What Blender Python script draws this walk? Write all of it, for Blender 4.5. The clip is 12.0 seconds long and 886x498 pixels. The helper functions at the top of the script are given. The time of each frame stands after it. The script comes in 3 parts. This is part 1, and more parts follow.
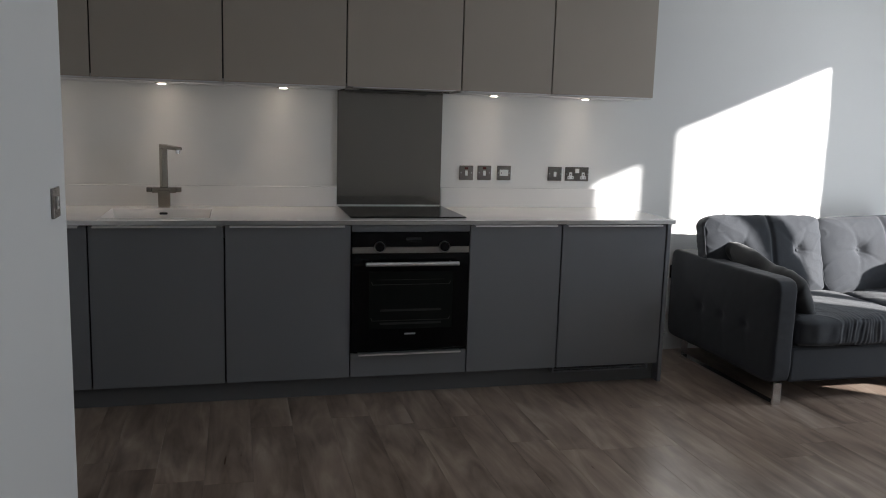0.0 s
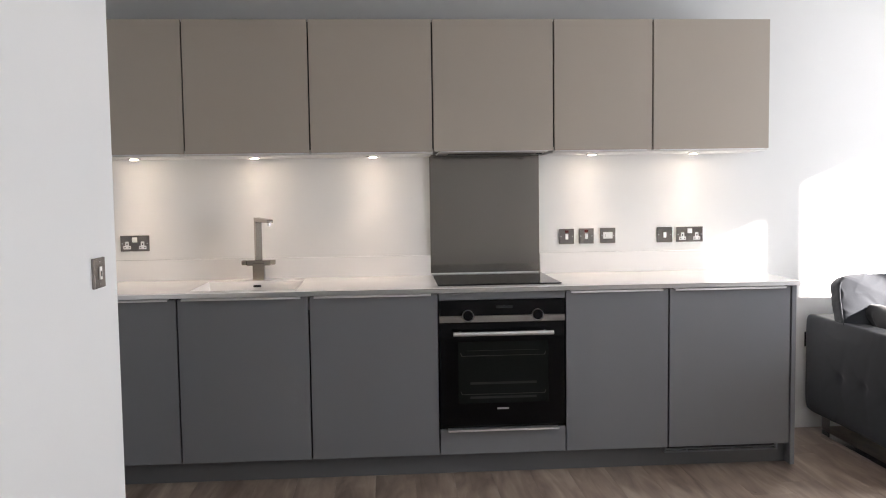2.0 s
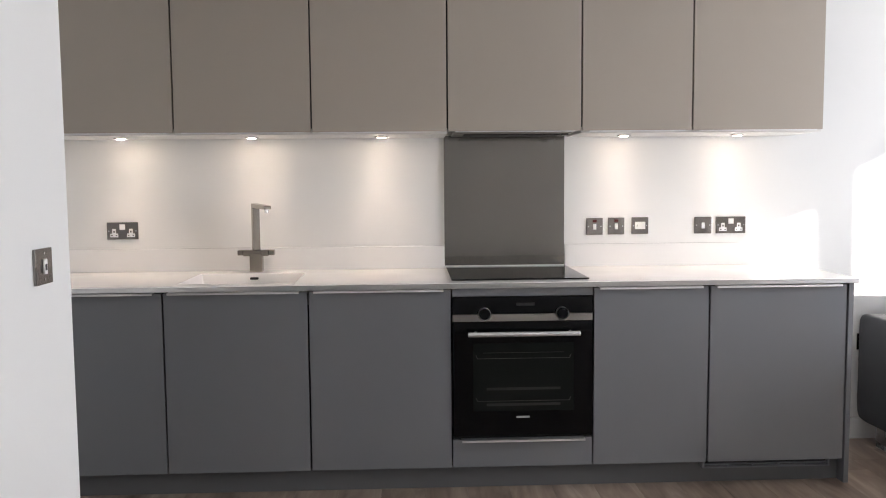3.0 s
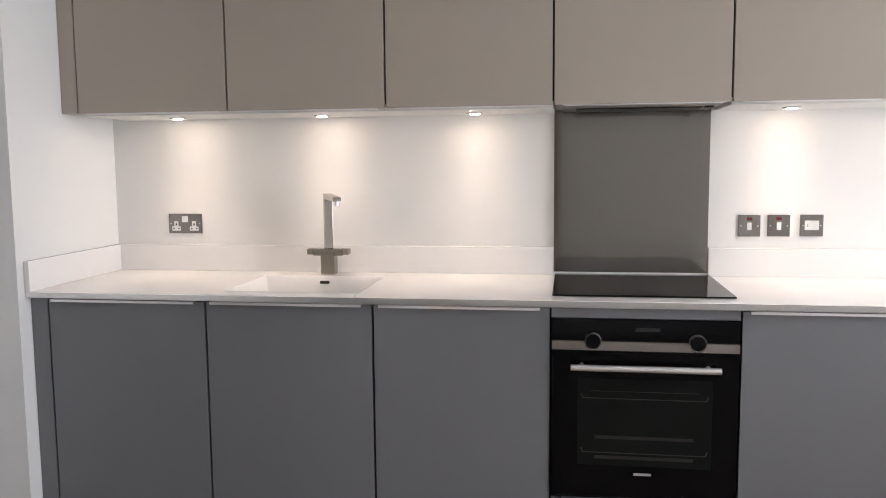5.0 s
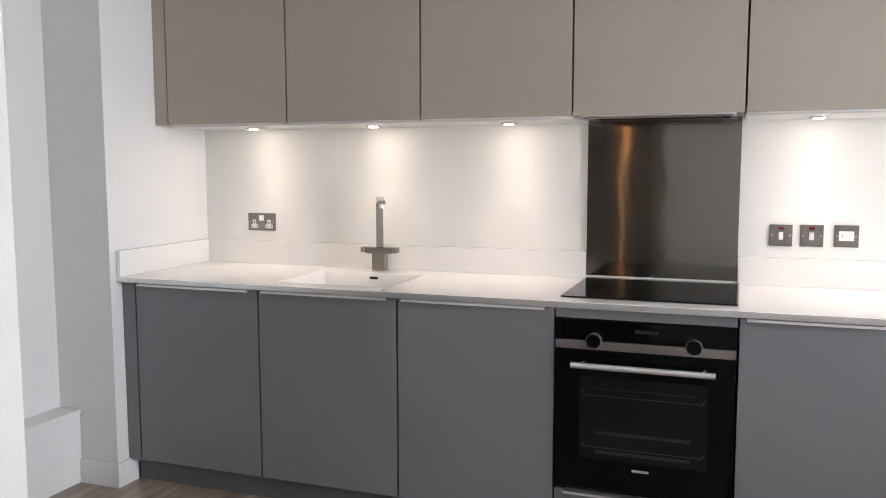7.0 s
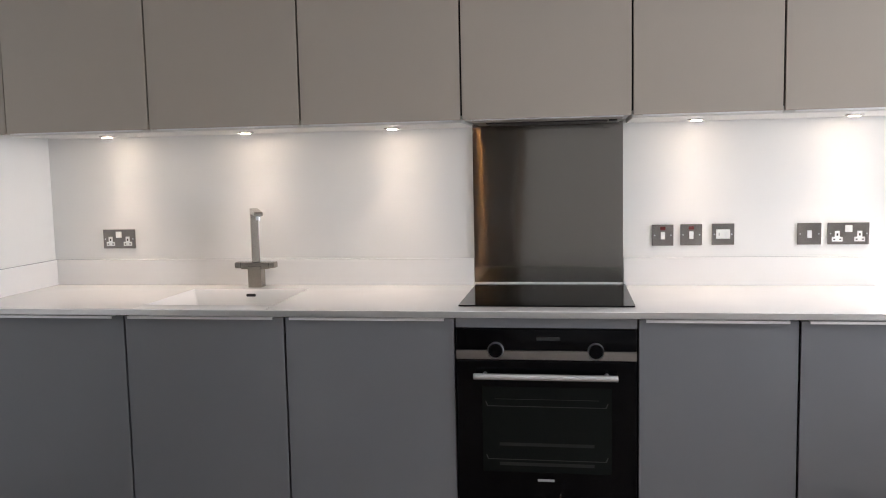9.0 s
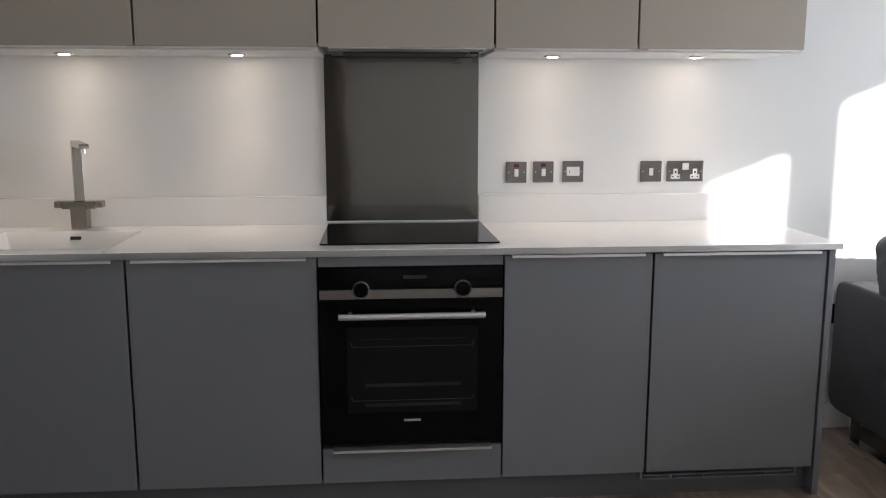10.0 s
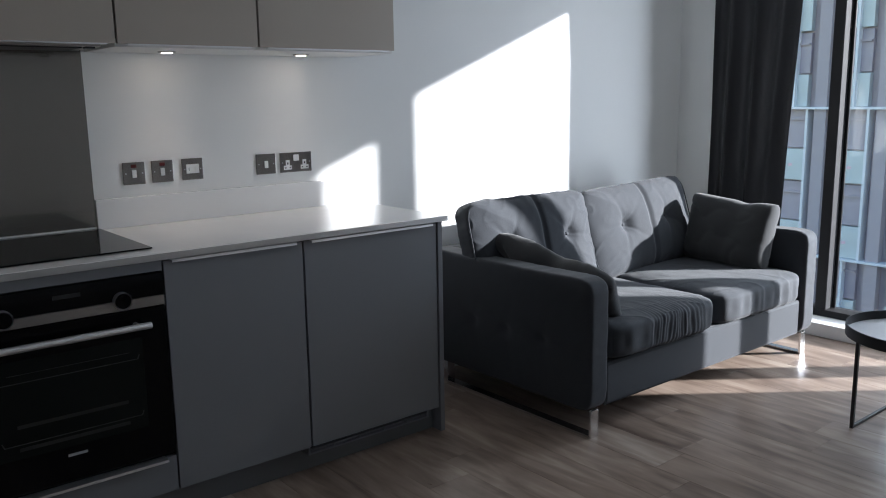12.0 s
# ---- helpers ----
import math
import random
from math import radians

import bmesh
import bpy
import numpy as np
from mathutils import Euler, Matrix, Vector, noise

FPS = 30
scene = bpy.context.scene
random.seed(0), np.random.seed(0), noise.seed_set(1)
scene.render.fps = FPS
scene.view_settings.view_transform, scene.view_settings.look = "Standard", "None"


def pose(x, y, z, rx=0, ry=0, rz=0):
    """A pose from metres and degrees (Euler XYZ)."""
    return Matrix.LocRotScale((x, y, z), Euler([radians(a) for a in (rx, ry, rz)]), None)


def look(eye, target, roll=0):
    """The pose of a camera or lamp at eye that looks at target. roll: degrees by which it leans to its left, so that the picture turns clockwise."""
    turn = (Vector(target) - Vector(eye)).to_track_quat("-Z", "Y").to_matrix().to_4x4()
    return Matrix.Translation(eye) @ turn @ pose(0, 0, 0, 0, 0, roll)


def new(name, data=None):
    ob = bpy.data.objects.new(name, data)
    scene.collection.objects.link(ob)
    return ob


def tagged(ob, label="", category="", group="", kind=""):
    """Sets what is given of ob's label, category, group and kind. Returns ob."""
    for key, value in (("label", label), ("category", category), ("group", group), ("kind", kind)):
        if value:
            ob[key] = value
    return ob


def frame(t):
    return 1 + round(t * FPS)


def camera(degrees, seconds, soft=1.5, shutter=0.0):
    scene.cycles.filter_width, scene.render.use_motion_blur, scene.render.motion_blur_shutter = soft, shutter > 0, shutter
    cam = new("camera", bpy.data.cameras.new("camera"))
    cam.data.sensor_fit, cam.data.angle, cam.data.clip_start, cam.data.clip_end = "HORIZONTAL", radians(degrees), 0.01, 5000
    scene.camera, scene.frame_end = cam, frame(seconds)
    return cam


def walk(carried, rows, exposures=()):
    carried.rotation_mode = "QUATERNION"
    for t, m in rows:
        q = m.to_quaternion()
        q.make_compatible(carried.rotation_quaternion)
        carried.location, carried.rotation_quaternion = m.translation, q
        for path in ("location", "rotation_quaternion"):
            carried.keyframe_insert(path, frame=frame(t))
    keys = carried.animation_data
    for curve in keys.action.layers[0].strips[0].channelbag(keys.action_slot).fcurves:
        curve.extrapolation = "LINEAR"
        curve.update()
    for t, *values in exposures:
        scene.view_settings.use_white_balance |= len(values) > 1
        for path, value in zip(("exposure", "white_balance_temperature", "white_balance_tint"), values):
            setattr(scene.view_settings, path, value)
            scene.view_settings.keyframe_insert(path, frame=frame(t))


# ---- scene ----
cam = camera(56.6, 12.0, soft=1.05)
PATH = [
    (0, (1.253, -4.569, 1.391), (1.741, -2.655, 1.082), 1.7),
    (0.5, (1.376, -4.544, 1.33), (1.738, -2.585, 1.15), 1.7),
    (1, (1.467, -4.632, 1.357), (1.693, -2.649, 1.231), -0.2),
    (1.5, (1.524, -4.588, 1.34), (1.676, -2.597, 1.221), -0.9),
    (2, (1.575, -4.422, 1.338), (1.706, -2.43, 1.204), -0.8),
    (2.5, (1.634, -4.221, 1.332), (1.718, -2.228, 1.185), -0.6),
    (2.7, (1.625, -4.152, 1.316), (1.708, -2.159, 1.164), -0.5),
    (4.3, (1.674, -3.468, 1.354), (1.62, -1.479, 1.154), -1.2),
    (4.5, (1.713, -3.407, 1.355), (1.595, -1.421, 1.152), -1.3),
    (5, (1.855, -3.296, 1.35), (1.554, -1.33, 1.14), -0.5),
    (5.5, (2.048, -3.272, 1.367), (1.55, -1.346, 1.154), -0.2),
    (6, (2.255, -3.315, 1.343), (1.611, -1.443, 1.062), 0.6),
    (6.5, (2.372, -3.368, 1.339), (1.694, -1.514, 1.019), 0.4),
    (7, (2.398, -3.4, 1.362), (1.718, -1.53, 1.162), -0.1),
    (7.2, (2.395, -3.404, 1.368), (1.715, -1.529, 1.225), 0.0),
    (8.8, (2.248, -3.329, 1.366), (1.862, -1.371, 1.229), -0.6),
    (9, (2.193, -3.314, 1.367), (1.881, -1.347, 1.177), -1.2),
    (9.5, (2.07, -3.28, 1.339), (1.995, -1.306, 1.031), -0.7),
    (10, (1.99, -3.219, 1.327), (2.15, -1.252, 1.001), -0.0),
    (10.5, (1.87, -3.147, 1.338), (2.242, -1.208, 1.018), -0.4),
    (11, (1.769, -3.108, 1.347), (2.419, -1.244, 1.024), -0.2),
    (11.5, (1.616, -3.09, 1.357), (2.605, -1.384, 1.026), -0.9),
    (12, (1.494, -3.122, 1.361), (2.733, -1.595, 0.997), -0.9),
]
EXPOSURES = [
    (0, 1.72, 6350, 11), (0.5, 1.85, 6400, 12), (1, 2.45, 6650, 13), (1.5, 3.1, 6700, 15), (2.5, 3.2, 6640, 15), (4.5, 3.46, 6640, 16), (5.5, 3.47, 6640, 16), (6, 3.5, 6650, 15), (7, 3.54, 6550, 15),
    (9, 3.23, 6500, 15), (9.5, 3.02, 6500, 14), (10, 2.71, 6450, 13), (10.5, 2.58, 6350, 12), (11, 2.08, 6200, 11), (11.5, 1.08, 5900, 11), (12, 1.65, 5880, 10),
]
walk(cam, [(t, look(eye, target, roll)) for t, eye, target, roll in PATH], EXPOSURES)

# ---- light ----
SUN = Vector((1.0, -0.80, 0.413)).normalized()          # towards the sun
world = bpy.data.worlds.new("world")
scene.world = world
world.use_nodes = True
wn = world.node_tree.nodes
sky = wn.new("ShaderNodeTexSky")
sky.sky_type, sky.sun_disc, sky.dust_density = "NISHITA", False, 0.3
sky.sun_elevation, sky.sun_rotation = math.asin(SUN.z), math.atan2(SUN.x, SUN.y)
world.node_tree.links.new(sky.outputs["Color"], wn["Background"].inputs["Color"])
wn["Background"].inputs["Strength"].default_value = 0.12
sun = new("sun", bpy.data.lights.new("sun", "SUN"))
sun.data.energy, sun.data.angle, sun.data.color = 5.0, radians(1.0), (1.0, 0.965, 0.92)
sun.matrix_world = look(SUN * 30, (0, 0, 0))


def area_lamp(name, eye, target, sx, sy, watts, colour):
    lamp = bpy.data.lights.new(name, "AREA")
    lamp.shape, lamp.size, lamp.size_y, lamp.energy, lamp.color = "RECTANGLE", sx, sy, watts, colour
    ob = new(name, lamp)
    ob.matrix_world = look(eye, target)
    return ob


# added lamp just outside the window's opening, standing in for daylight of the sky
area_lamp("window_daylight", (6.30, -1.80, 1.25), (1.0, -2.4, 0.9), 0.9, 1.9, 16, (0.86, 0.93, 1.0))


# ---- materials ----
def material(name, colour, rough=0.5, metal=0.0, vary=0.06, grain=300.0, blotch=3.0, bump=0.02, spread=(1, 1, 1), spec=0.5, per_object=0.0, sheen=0.0, coat=0.0):
    m = bpy.data.materials.new(name)
    m.use_nodes = True
    n, l = m.node_tree.nodes, m.node_tree.links
    b = n["Principled BSDF"]
    b.inputs["Roughness"].default_value = rough
    b.inputs["Metallic"].default_value = metal
    b.inputs["Specular IOR Level"].default_value = spec
    b.inputs["Sheen Weight"].default_value = sheen
    b.inputs["Coat Weight"].default_value = coat
    tc = n.new("ShaderNodeTexCoord")
    mp = n.new("ShaderNodeMapping")
    mp.inputs["Scale"].default_value = spread
    l.new(tc.outputs["Object"], mp.inputs["Vector"])
    big, fine = n.new("ShaderNodeTexNoise"), n.new("ShaderNodeTexNoise")
    big.inputs["Scale"].default_value, big.inputs["Detail"].default_value = blotch, 4
    fine.inputs["Scale"].default_value, fine.inputs["Detail"].default_value = grain, 3
    l.new(mp.outputs["Vector"], big.inputs["Vector"])
    l.new(mp.outputs["Vector"], fine.inputs["Vector"])
    add = n.new("ShaderNodeMath")
    add.operation = "MULTIPLY_ADD"
    l.new(fine.outputs["Fac"], add.inputs[0])
    add.inputs[1].default_value = 0.5
    half = n.new("ShaderNodeMath")
    half.operation = "MULTIPLY"
    l.new(big.outputs["Fac"], half.inputs[0])
    half.inputs[1].default_value = 0.5
    l.new(half.outputs[0], add.inputs[2])
    ramp = n.new("ShaderNodeValToRGB")
    e = ramp.color_ramp.elements
    e[0].position, e[1].position = 0.3, 0.7
    e[0].color = (*[c * (1 - vary) for c in colour], 1)
    e[1].color = (*[min(1, c * (1 + vary)) for c in colour], 1)
    l.new(add.outputs[0], ramp.inputs["Fac"])
    last = ramp.outputs["Color"]
    if per_object:
        info, mr, hsv = n.new("ShaderNodeObjectInfo"), n.new("ShaderNodeMapRange"), n.new("ShaderNodeHueSaturation")
        mr.inputs["To Min"].default_value, mr.inputs["To Max"].default_value = 1 - per_object, 1 + per_object
        l.new(info.outputs["Random"], mr.inputs["Value"])
        l.new(mr.outputs["Result"], hsv.inputs["Value"])
        l.new(last, hsv.inputs["Color"])
        last = hsv.outputs["Color"]
    l.new(last, b.inputs["Base Color"])
    rr = n.new("ShaderNodeMapRange")
    rr.inputs["To Min"].default_value, rr.inputs["To Max"].default_value = max(0.02, rough - 0.06), min(1, rough + 0.06)
    l.new(big.outputs["Fac"], rr.inputs["Value"])
    l.new(rr.outputs["Result"], b.inputs["Roughness"])
    if bump:
        bp = n.new("ShaderNodeBump")
        bp.inputs["Strength"].default_value, bp.inputs["Distance"].default_value = bump, 0.002
        l.new(fine.outputs["Fac"], bp.inputs["Height"])
        l.new(bp.outputs["Normal"], b.inputs["Normal"])
    return m


def floor_material():
    """Rustic brown vinyl planks: streaks along the board, pale and dark clouds, each board of its own tone."""
    m = material("brown_vinyl_plank", (0.17, 0.125, 0.095), 0.38, bump=0.0, spec=0.5)
    n, l = m.node_tree.nodes, m.node_tree.links
    b = n["Principled BSDF"]
    tc, info = n.new("ShaderNodeTexCoord"), n.new("ShaderNodeObjectInfo")
    shift = n.new("ShaderNodeVectorMath")
    shift.operation = "MULTIPLY_ADD"
    comb = n.new("ShaderNodeCombineXYZ")
    for k in range(3):
        l.new(info.outputs["Random"], comb.inputs[k])
    l.new(comb.outputs[0], shift.inputs[0])
    shift.inputs[1].default_value = (37.0, 53.0, 11.0)
    l.new(tc.outputs["Object"], shift.inputs[2])

    def streaks(scale, noise_scale, detail, distort):
        mp, t = n.new("ShaderNodeMapping"), n.new("ShaderNodeTexNoise")
        mp.inputs["Scale"].default_value = scale
        l.new(shift.outputs[0], mp.inputs["Vector"])
        l.new(mp.outputs[0], t.inputs["Vector"])
        t.inputs["Scale"].default_value, t.inputs["Detail"].default_value = noise_scale, detail
        t.inputs["Distortion"].default_value = distort
        return t.outputs["Fac"]
    wide = streaks((1.0, 0.15, 1.0), 12.0, 5, 1.4)
    thin = streaks((1.0, 0.05, 1.0), 90.0, 4, 0.2)
    cloud = streaks((1.0, 0.35, 1.0), 5.0, 4, 0.8)
    ramp = n.new("ShaderNodeValToRGB")
    e = ramp.color_ramp.elements
    e[0].position, e[0].color = 0.32, (0.130, 0.091, 0.071, 1)
    e[1].position, e[1].color = 0.68, (0.53, 0.45, 0.375, 1)
    mid = e.new(0.5)
    mid.color = (0.325, 0.247, 0.195, 1)
    mix = n.new("ShaderNodeMath")
    mix.operation = "MULTIPLY_ADD"
    l.new(wide, mix.inputs[0])
    mix.inputs[1].default_value = 0.46
    part2 = n.new("ShaderNodeMath")
    part2.operation = "MULTIPLY_ADD"
    l.new(cloud, part2.inputs[0])
    part2.inputs[1].default_value = 0.42
    part3 = n.new("ShaderNodeMath")
    part3.operation = "MULTIPLY"
    l.new(thin, part3.inputs[0])
    part3.inputs[1].default_value = 0.05
    l.new(part3.outputs[0], part2.inputs[2])
    l.new(part2.outputs[0], mix.inputs[2])
    l.new(mix.outputs[0], ramp.inputs["Fac"])
    mr, hsv = n.new("ShaderNodeMapRange"), n.new("ShaderNodeHueSaturation")
    mr.inputs["To Min"].default_value, mr.inputs["To Max"].default_value = 0.96, 1.04
    l.new(info.outputs["Random"], mr.inputs["Value"])
    l.new(mr.outputs["Result"], hsv.inputs["Value"])
    l.new(ramp.outputs["Color"], hsv.inputs["Color"])
    l.new(hsv.outputs["Color"], b.inputs["Base Color"])
    rough = n.new("ShaderNodeMapRange")
    rough.inputs["To Min"].default_value, rough.inputs["To Max"].default_value = 0.24, 0.37
    l.new(wide, rough.inputs["Value"])
    l.new(rough.outputs["Result"], b.inputs["Roughness"])
    bp = n.new("ShaderNodeBump")
    bp.inputs["Strength"].default_value, bp.inputs["Distance"].default_value = 0.12, 0.001
    l.new(thin, bp.inputs["Height"])
    l.new(bp.outputs["Normal"], b.inputs["Normal"])
    return m


def brushed(name, colour, rough, along, waves=0.0, lines=0.12, bow=0.0):
    """Brushed metal; waves: the slow buckling of a thin sheet."""
    m = material(name, colour, rough, 1.0, vary=0.05, bump=0.0)
    n, l = m.node_tree.nodes, m.node_tree.links
    b = n["Principled BSDF"]
    tc, mp, t = n.new("ShaderNodeTexCoord"), n.new("ShaderNodeMapping"), n.new("ShaderNodeTexNoise")
    mp.inputs["Scale"].default_value = along
    l.new(tc.outputs["Object"], mp.inputs["Vector"])
    l.new(mp.outputs[0], t.inputs["Vector"])
    t.inputs["Scale"].default_value, t.inputs["Detail"].default_value = 60, 3
    bp = n.new("ShaderNodeBump")
    bp.inputs["Strength"].default_value, bp.inputs["Distance"].default_value = lines, 0.0005
    l.new(t.outputs["Fac"], bp.inputs["Height"])
    if waves:
        w, bw = n.new("ShaderNodeTexNoise"), n.new("ShaderNodeBump")
        w.inputs["Scale"].default_value, w.inputs["Detail"].default_value = 5.0, 0
        l.new(tc.outputs["Object"], w.inputs["Vector"])
        bw.inputs["Strength"].default_value, bw.inputs["Distance"].default_value = 1.0, waves
        sep, tilt = n.new("ShaderNodeSeparateXYZ"), n.new("ShaderNodeMath")
        l.new(tc.outputs["Object"], sep.inputs[0])
        tilt.operation = "MULTIPLY_ADD"
        l.new(sep.outputs["X"], tilt.inputs[0])
        tilt.inputs[1].default_value = bow / waves
        l.new(w.outputs["Fac"], tilt.inputs[2])
        l.new(tilt.outputs[0], bw.inputs["Height"])
        upright = n.new("ShaderNodeCombineXYZ")
        upright.inputs["Z"].default_value = 1.0
        b.inputs["Anisotropic"].default_value = 0.95
        l.new(upright.outputs[0], b.inputs["Tangent"])
        clear, both = n.new("ShaderNodeBsdfPrincipled"), n.new("ShaderNodeMixShader")
        clear.inputs["Base Color"].default_value = (*[1.5 * c for c in colour], 1)
        clear.inputs["Metallic"].default_value, clear.inputs["Roughness"].default_value = 1.0, 0.045
        l.new(bw.outputs["Normal"], clear.inputs["Normal"])
        both.inputs[0].default_value = 0.22
        l.new(b.outputs[0], both.inputs[1])
        l.new(clear.outputs[0], both.inputs[2])
        l.new(both.outputs[0], n["Material Output"].inputs["Surface"])
        l.new(bw.outputs["Normal"], bp.inputs["Normal"])
    l.new(bp.outputs["Normal"], b.inputs["Normal"])
    return m


def glass(name, colour=(0.97, 0.985, 0.98)):
    """Thin clear glass: straight through, with a sharp surface reflection."""
    m = bpy.data.materials.new(name)
    m.use_nodes = True
    n, l = m.node_tree.nodes, m.node_tree.links
    n.remove(n["Principled BSDF"])
    clear, gloss, mix, fres = n.new("ShaderNodeBsdfTransparent"), n.new("ShaderNodeBsdfGlossy"), n.new("ShaderNodeMixShader"), n.new("ShaderNodeFresnel")
    clear.inputs["Color"].default_value = (*colour, 1)
    gloss.inputs["Roughness"].default_value = 0.0
    fres.inputs["IOR"].default_value = 1.45
    l.new(fres.outputs[0], mix.inputs[0])
    l.new(clear.outputs[0], mix.inputs[1])
    l.new(gloss.outputs[0], mix.inputs[2])
    l.new(mix.outputs[0], n["Material Output"].inputs["Surface"])
    return m


def glow(name, colour, strength):
    m = bpy.data.materials.new(name)
    m.use_nodes = True
    b = m.node_tree.nodes["Principled BSDF"]
    b.inputs["Base Color"].default_value = (*colour, 1)
    b.inputs["Emission Color"].default_value = (*colour, 1)
    b.inputs["Emission Strength"].default_value = strength
    return m


WALL = material("white_wall_paint", (0.80, 0.80, 0.785), 0.75, vary=0.015, grain=260, blotch=2, bump=0.06)
CEIL = material("white_ceiling_paint", (0.80, 0.80, 0.79), 0.85, vary=0.012, grain=220, blotch=2, bump=0.05)
TRIM = material("white_satin_trim", (0.82, 0.82, 0.81), 0.4, vary=0.02, grain=120, bump=0.02)
FLOOR = floor_material()
SUBFLOOR = material("dark_subfloor", (0.06, 0.045, 0.035), 0.8)
GREIGE = material("greige_matt_laminate", (0.432, 0.382, 0.322), 0.5, vary=0.025, grain=500, blotch=1.6, bump=0.03)
GREY = material("dust_grey_matt_laminate", (0.194, 0.198, 0.213), 0.33, vary=0.035, grain=500, blotch=1.6, bump=0.03)
PLINTH = material("dark_grey_plinth", (0.13, 0.133, 0.138), 0.5, vary=0.04, grain=400, bump=0.03)
CARCASS = material("dark_carcass", (0.02, 0.02, 0.02), 0.7)
UNDER = material("white_cabinet_underside", (0.72, 0.71, 0.69), 0.45, vary=0.02)
TOP = material("white_solid_surface", (0.87, 0.862, 0.85), 0.13, vary=0.015, grain=700, blotch=4, bump=0.0)
ALU = brushed("satin_aluminium", (0.80, 0.80, 0.81), 0.45, (0.05, 1, 1))
STEEL = brushed("brushed_steel", (0.46, 0.44, 0.42), 0.3, (0.04, 1, 1))
SPLASH = brushed("stainless_splashback", (0.19, 0.178, 0.163), 0.17, (0.01, 1, 4), 0.0014, 0.05)
NICKEL = brushed("brushed_nickel", (0.36, 0.33, 0.295), 0.24, (1, 1, 0.05))
LEGS = material("satin_chrome_leg", (0.80, 0.81, 0.83), 0.2, 1.0, vary=0.03, bump=0.0)
CHROME = material("polished_chrome", (0.75, 0.76, 0.78), 0.08, 1.0, vary=0.02, bump=0.0)
STRIP = brushed("dark_brushed_steel", (0.30, 0.285, 0.27), 0.3, (0.04, 1, 1))
PLATE = brushed("dark_satin_plate", (0.27, 0.25, 0.235), 0.26, (0.04, 1, 1))
BLACKGLASS = material("black_glass", (0.003, 0.003, 0.0035), 0.06, vary=0.1, bump=0.0, spec=0.13)
OVENGLASS = material("oven_window_glass", (0.008, 0.010, 0.009), 0.07, vary=0.2, bump=0.0, spec=0.13)
BLACK = material("black_plastic", (0.012, 0.012, 0.013), 0.35, vary=0.1)
RUNNER = material("dim_shelf_runner", (0.016, 0.0165, 0.015), 0.4, vary=0.1, bump=0.0)
RACK = material("oven_rack_wire", (0.075, 0.075, 0.07), 0.35, 0.5, vary=0.1, bump=0.0)
WHITEPL = material("white_plastic", (0.78, 0.78, 0.77), 0.35, vary=0.01, bump=0.0)
RED = material("red_neon_window", (0.10, 0.012, 0.01), 0.3, vary=0.1, bump=0.0)
MARK = material("grey_printed_mark", (0.42, 0.42, 0.42), 0.5, vary=0.03, bump=0.0)
SOFA = material("charcoal_grey_velour", (0.0258, 0.0295, 0.0365), 0.85, vary=0.14, grain=420, blotch=7, bump=0.25, sheen=0.12)
PILLOW = material("dark_charcoal_velour", (0.016, 0.0165, 0.018), 0.85, vary=0.16, grain=420, blotch=7, bump=0.25, sheen=0.2)
CURTAIN = material("black_curtain_cloth", (0.007, 0.007, 0.010), 0.6, vary=0.2, grain=500, blotch=5, bump=0.2, sheen=0.1)
OAK = material("tan_oak_veneer", (0.36, 0.255, 0.172), 0.5, vary=0.08, grain=40, blotch=4, bump=0.04, spread=(1, 1, 0.08))
FRAME = material("dark_grey_window_frame", (0.024, 0.024, 0.026), 0.65, vary=0.06, spec=0.25)
GLASS = glass("window_glass")
TABLE = material("black_powder_coat", (0.012, 0.012, 0.013), 0.42, vary=0.1)
TRAY = material("grey_table_tray", (0.45, 0.45, 0.46), 0.4, vary=0.05, grain=60)
FACADE = material("pinkish_grey_facade", (0.44, 0.38, 0.39), 0.7, vary=0.05, grain=8, blotch=0.4, bump=0.02)
FACGLASS = material("pale_blue_facade_panel", (0.58, 0.63, 0.62), 0.4, vary=0.10, grain=2, blotch=0.5, bump=0.0)
FACDARK = material("slate_blue_facade_glass", (0.36, 0.32, 0.36), 0.35, vary=0.22, grain=2, blotch=0.5, bump=0.0)
FACBAR = material("white_facade_bar", (0.75, 0.76, 0.78), 0.5, vary=0.03)
STICKER = material("pink_sticker", (0.80, 0.55, 0.60), 0.6, vary=0.05)
GROUND = material("pale_paving", (0.25, 0.25, 0.25), 0.8, vary=0.1, grain=8)
BULB = glow("warm_lamp_lens", (1.0, 0.85, 0.68), 14.0)


# ---- mesh helpers ----
def thing(name, at, label="", category="", group="", kind=""):
    ob = new(name)
    ob.location = at
    ob.empty_display_size = 0.05
    return tagged(ob, label, category, group, kind)


def root_of(ob):
    while ob.parent:
        ob = ob.parent
    return ob


def finish(bm, name, mat, smooth):
    me = bpy.data.meshes.new(name)
    bmesh.ops.recalc_face_normals(bm, faces=bm.faces)
    bm.to_mesh(me)
    bm.free()
    me.materials.append(mat)
    if smooth:
        me.shade_smooth()
        if smooth is not True:
            me.set_sharp_from_angle(angle=radians(smooth))
    return me


def part(name, bm, mat, parent, label="", smooth=20):
    """Links a bmesh, given in the world's metres, as one mesh object under a thing or a part."""
    base = root_of(parent).location
    bmesh.ops.translate(bm, verts=bm.verts, vec=-Vector(base))
    ob = new(name, finish(bm, name, mat, smooth))
    ob.parent = parent
    return tagged(ob, label)


def solid(name, bm, mat, label="", category="", kind="", group="", smooth=20):
    return tagged(new(name, finish(bm, name, mat, smooth)), label, category, group, kind)


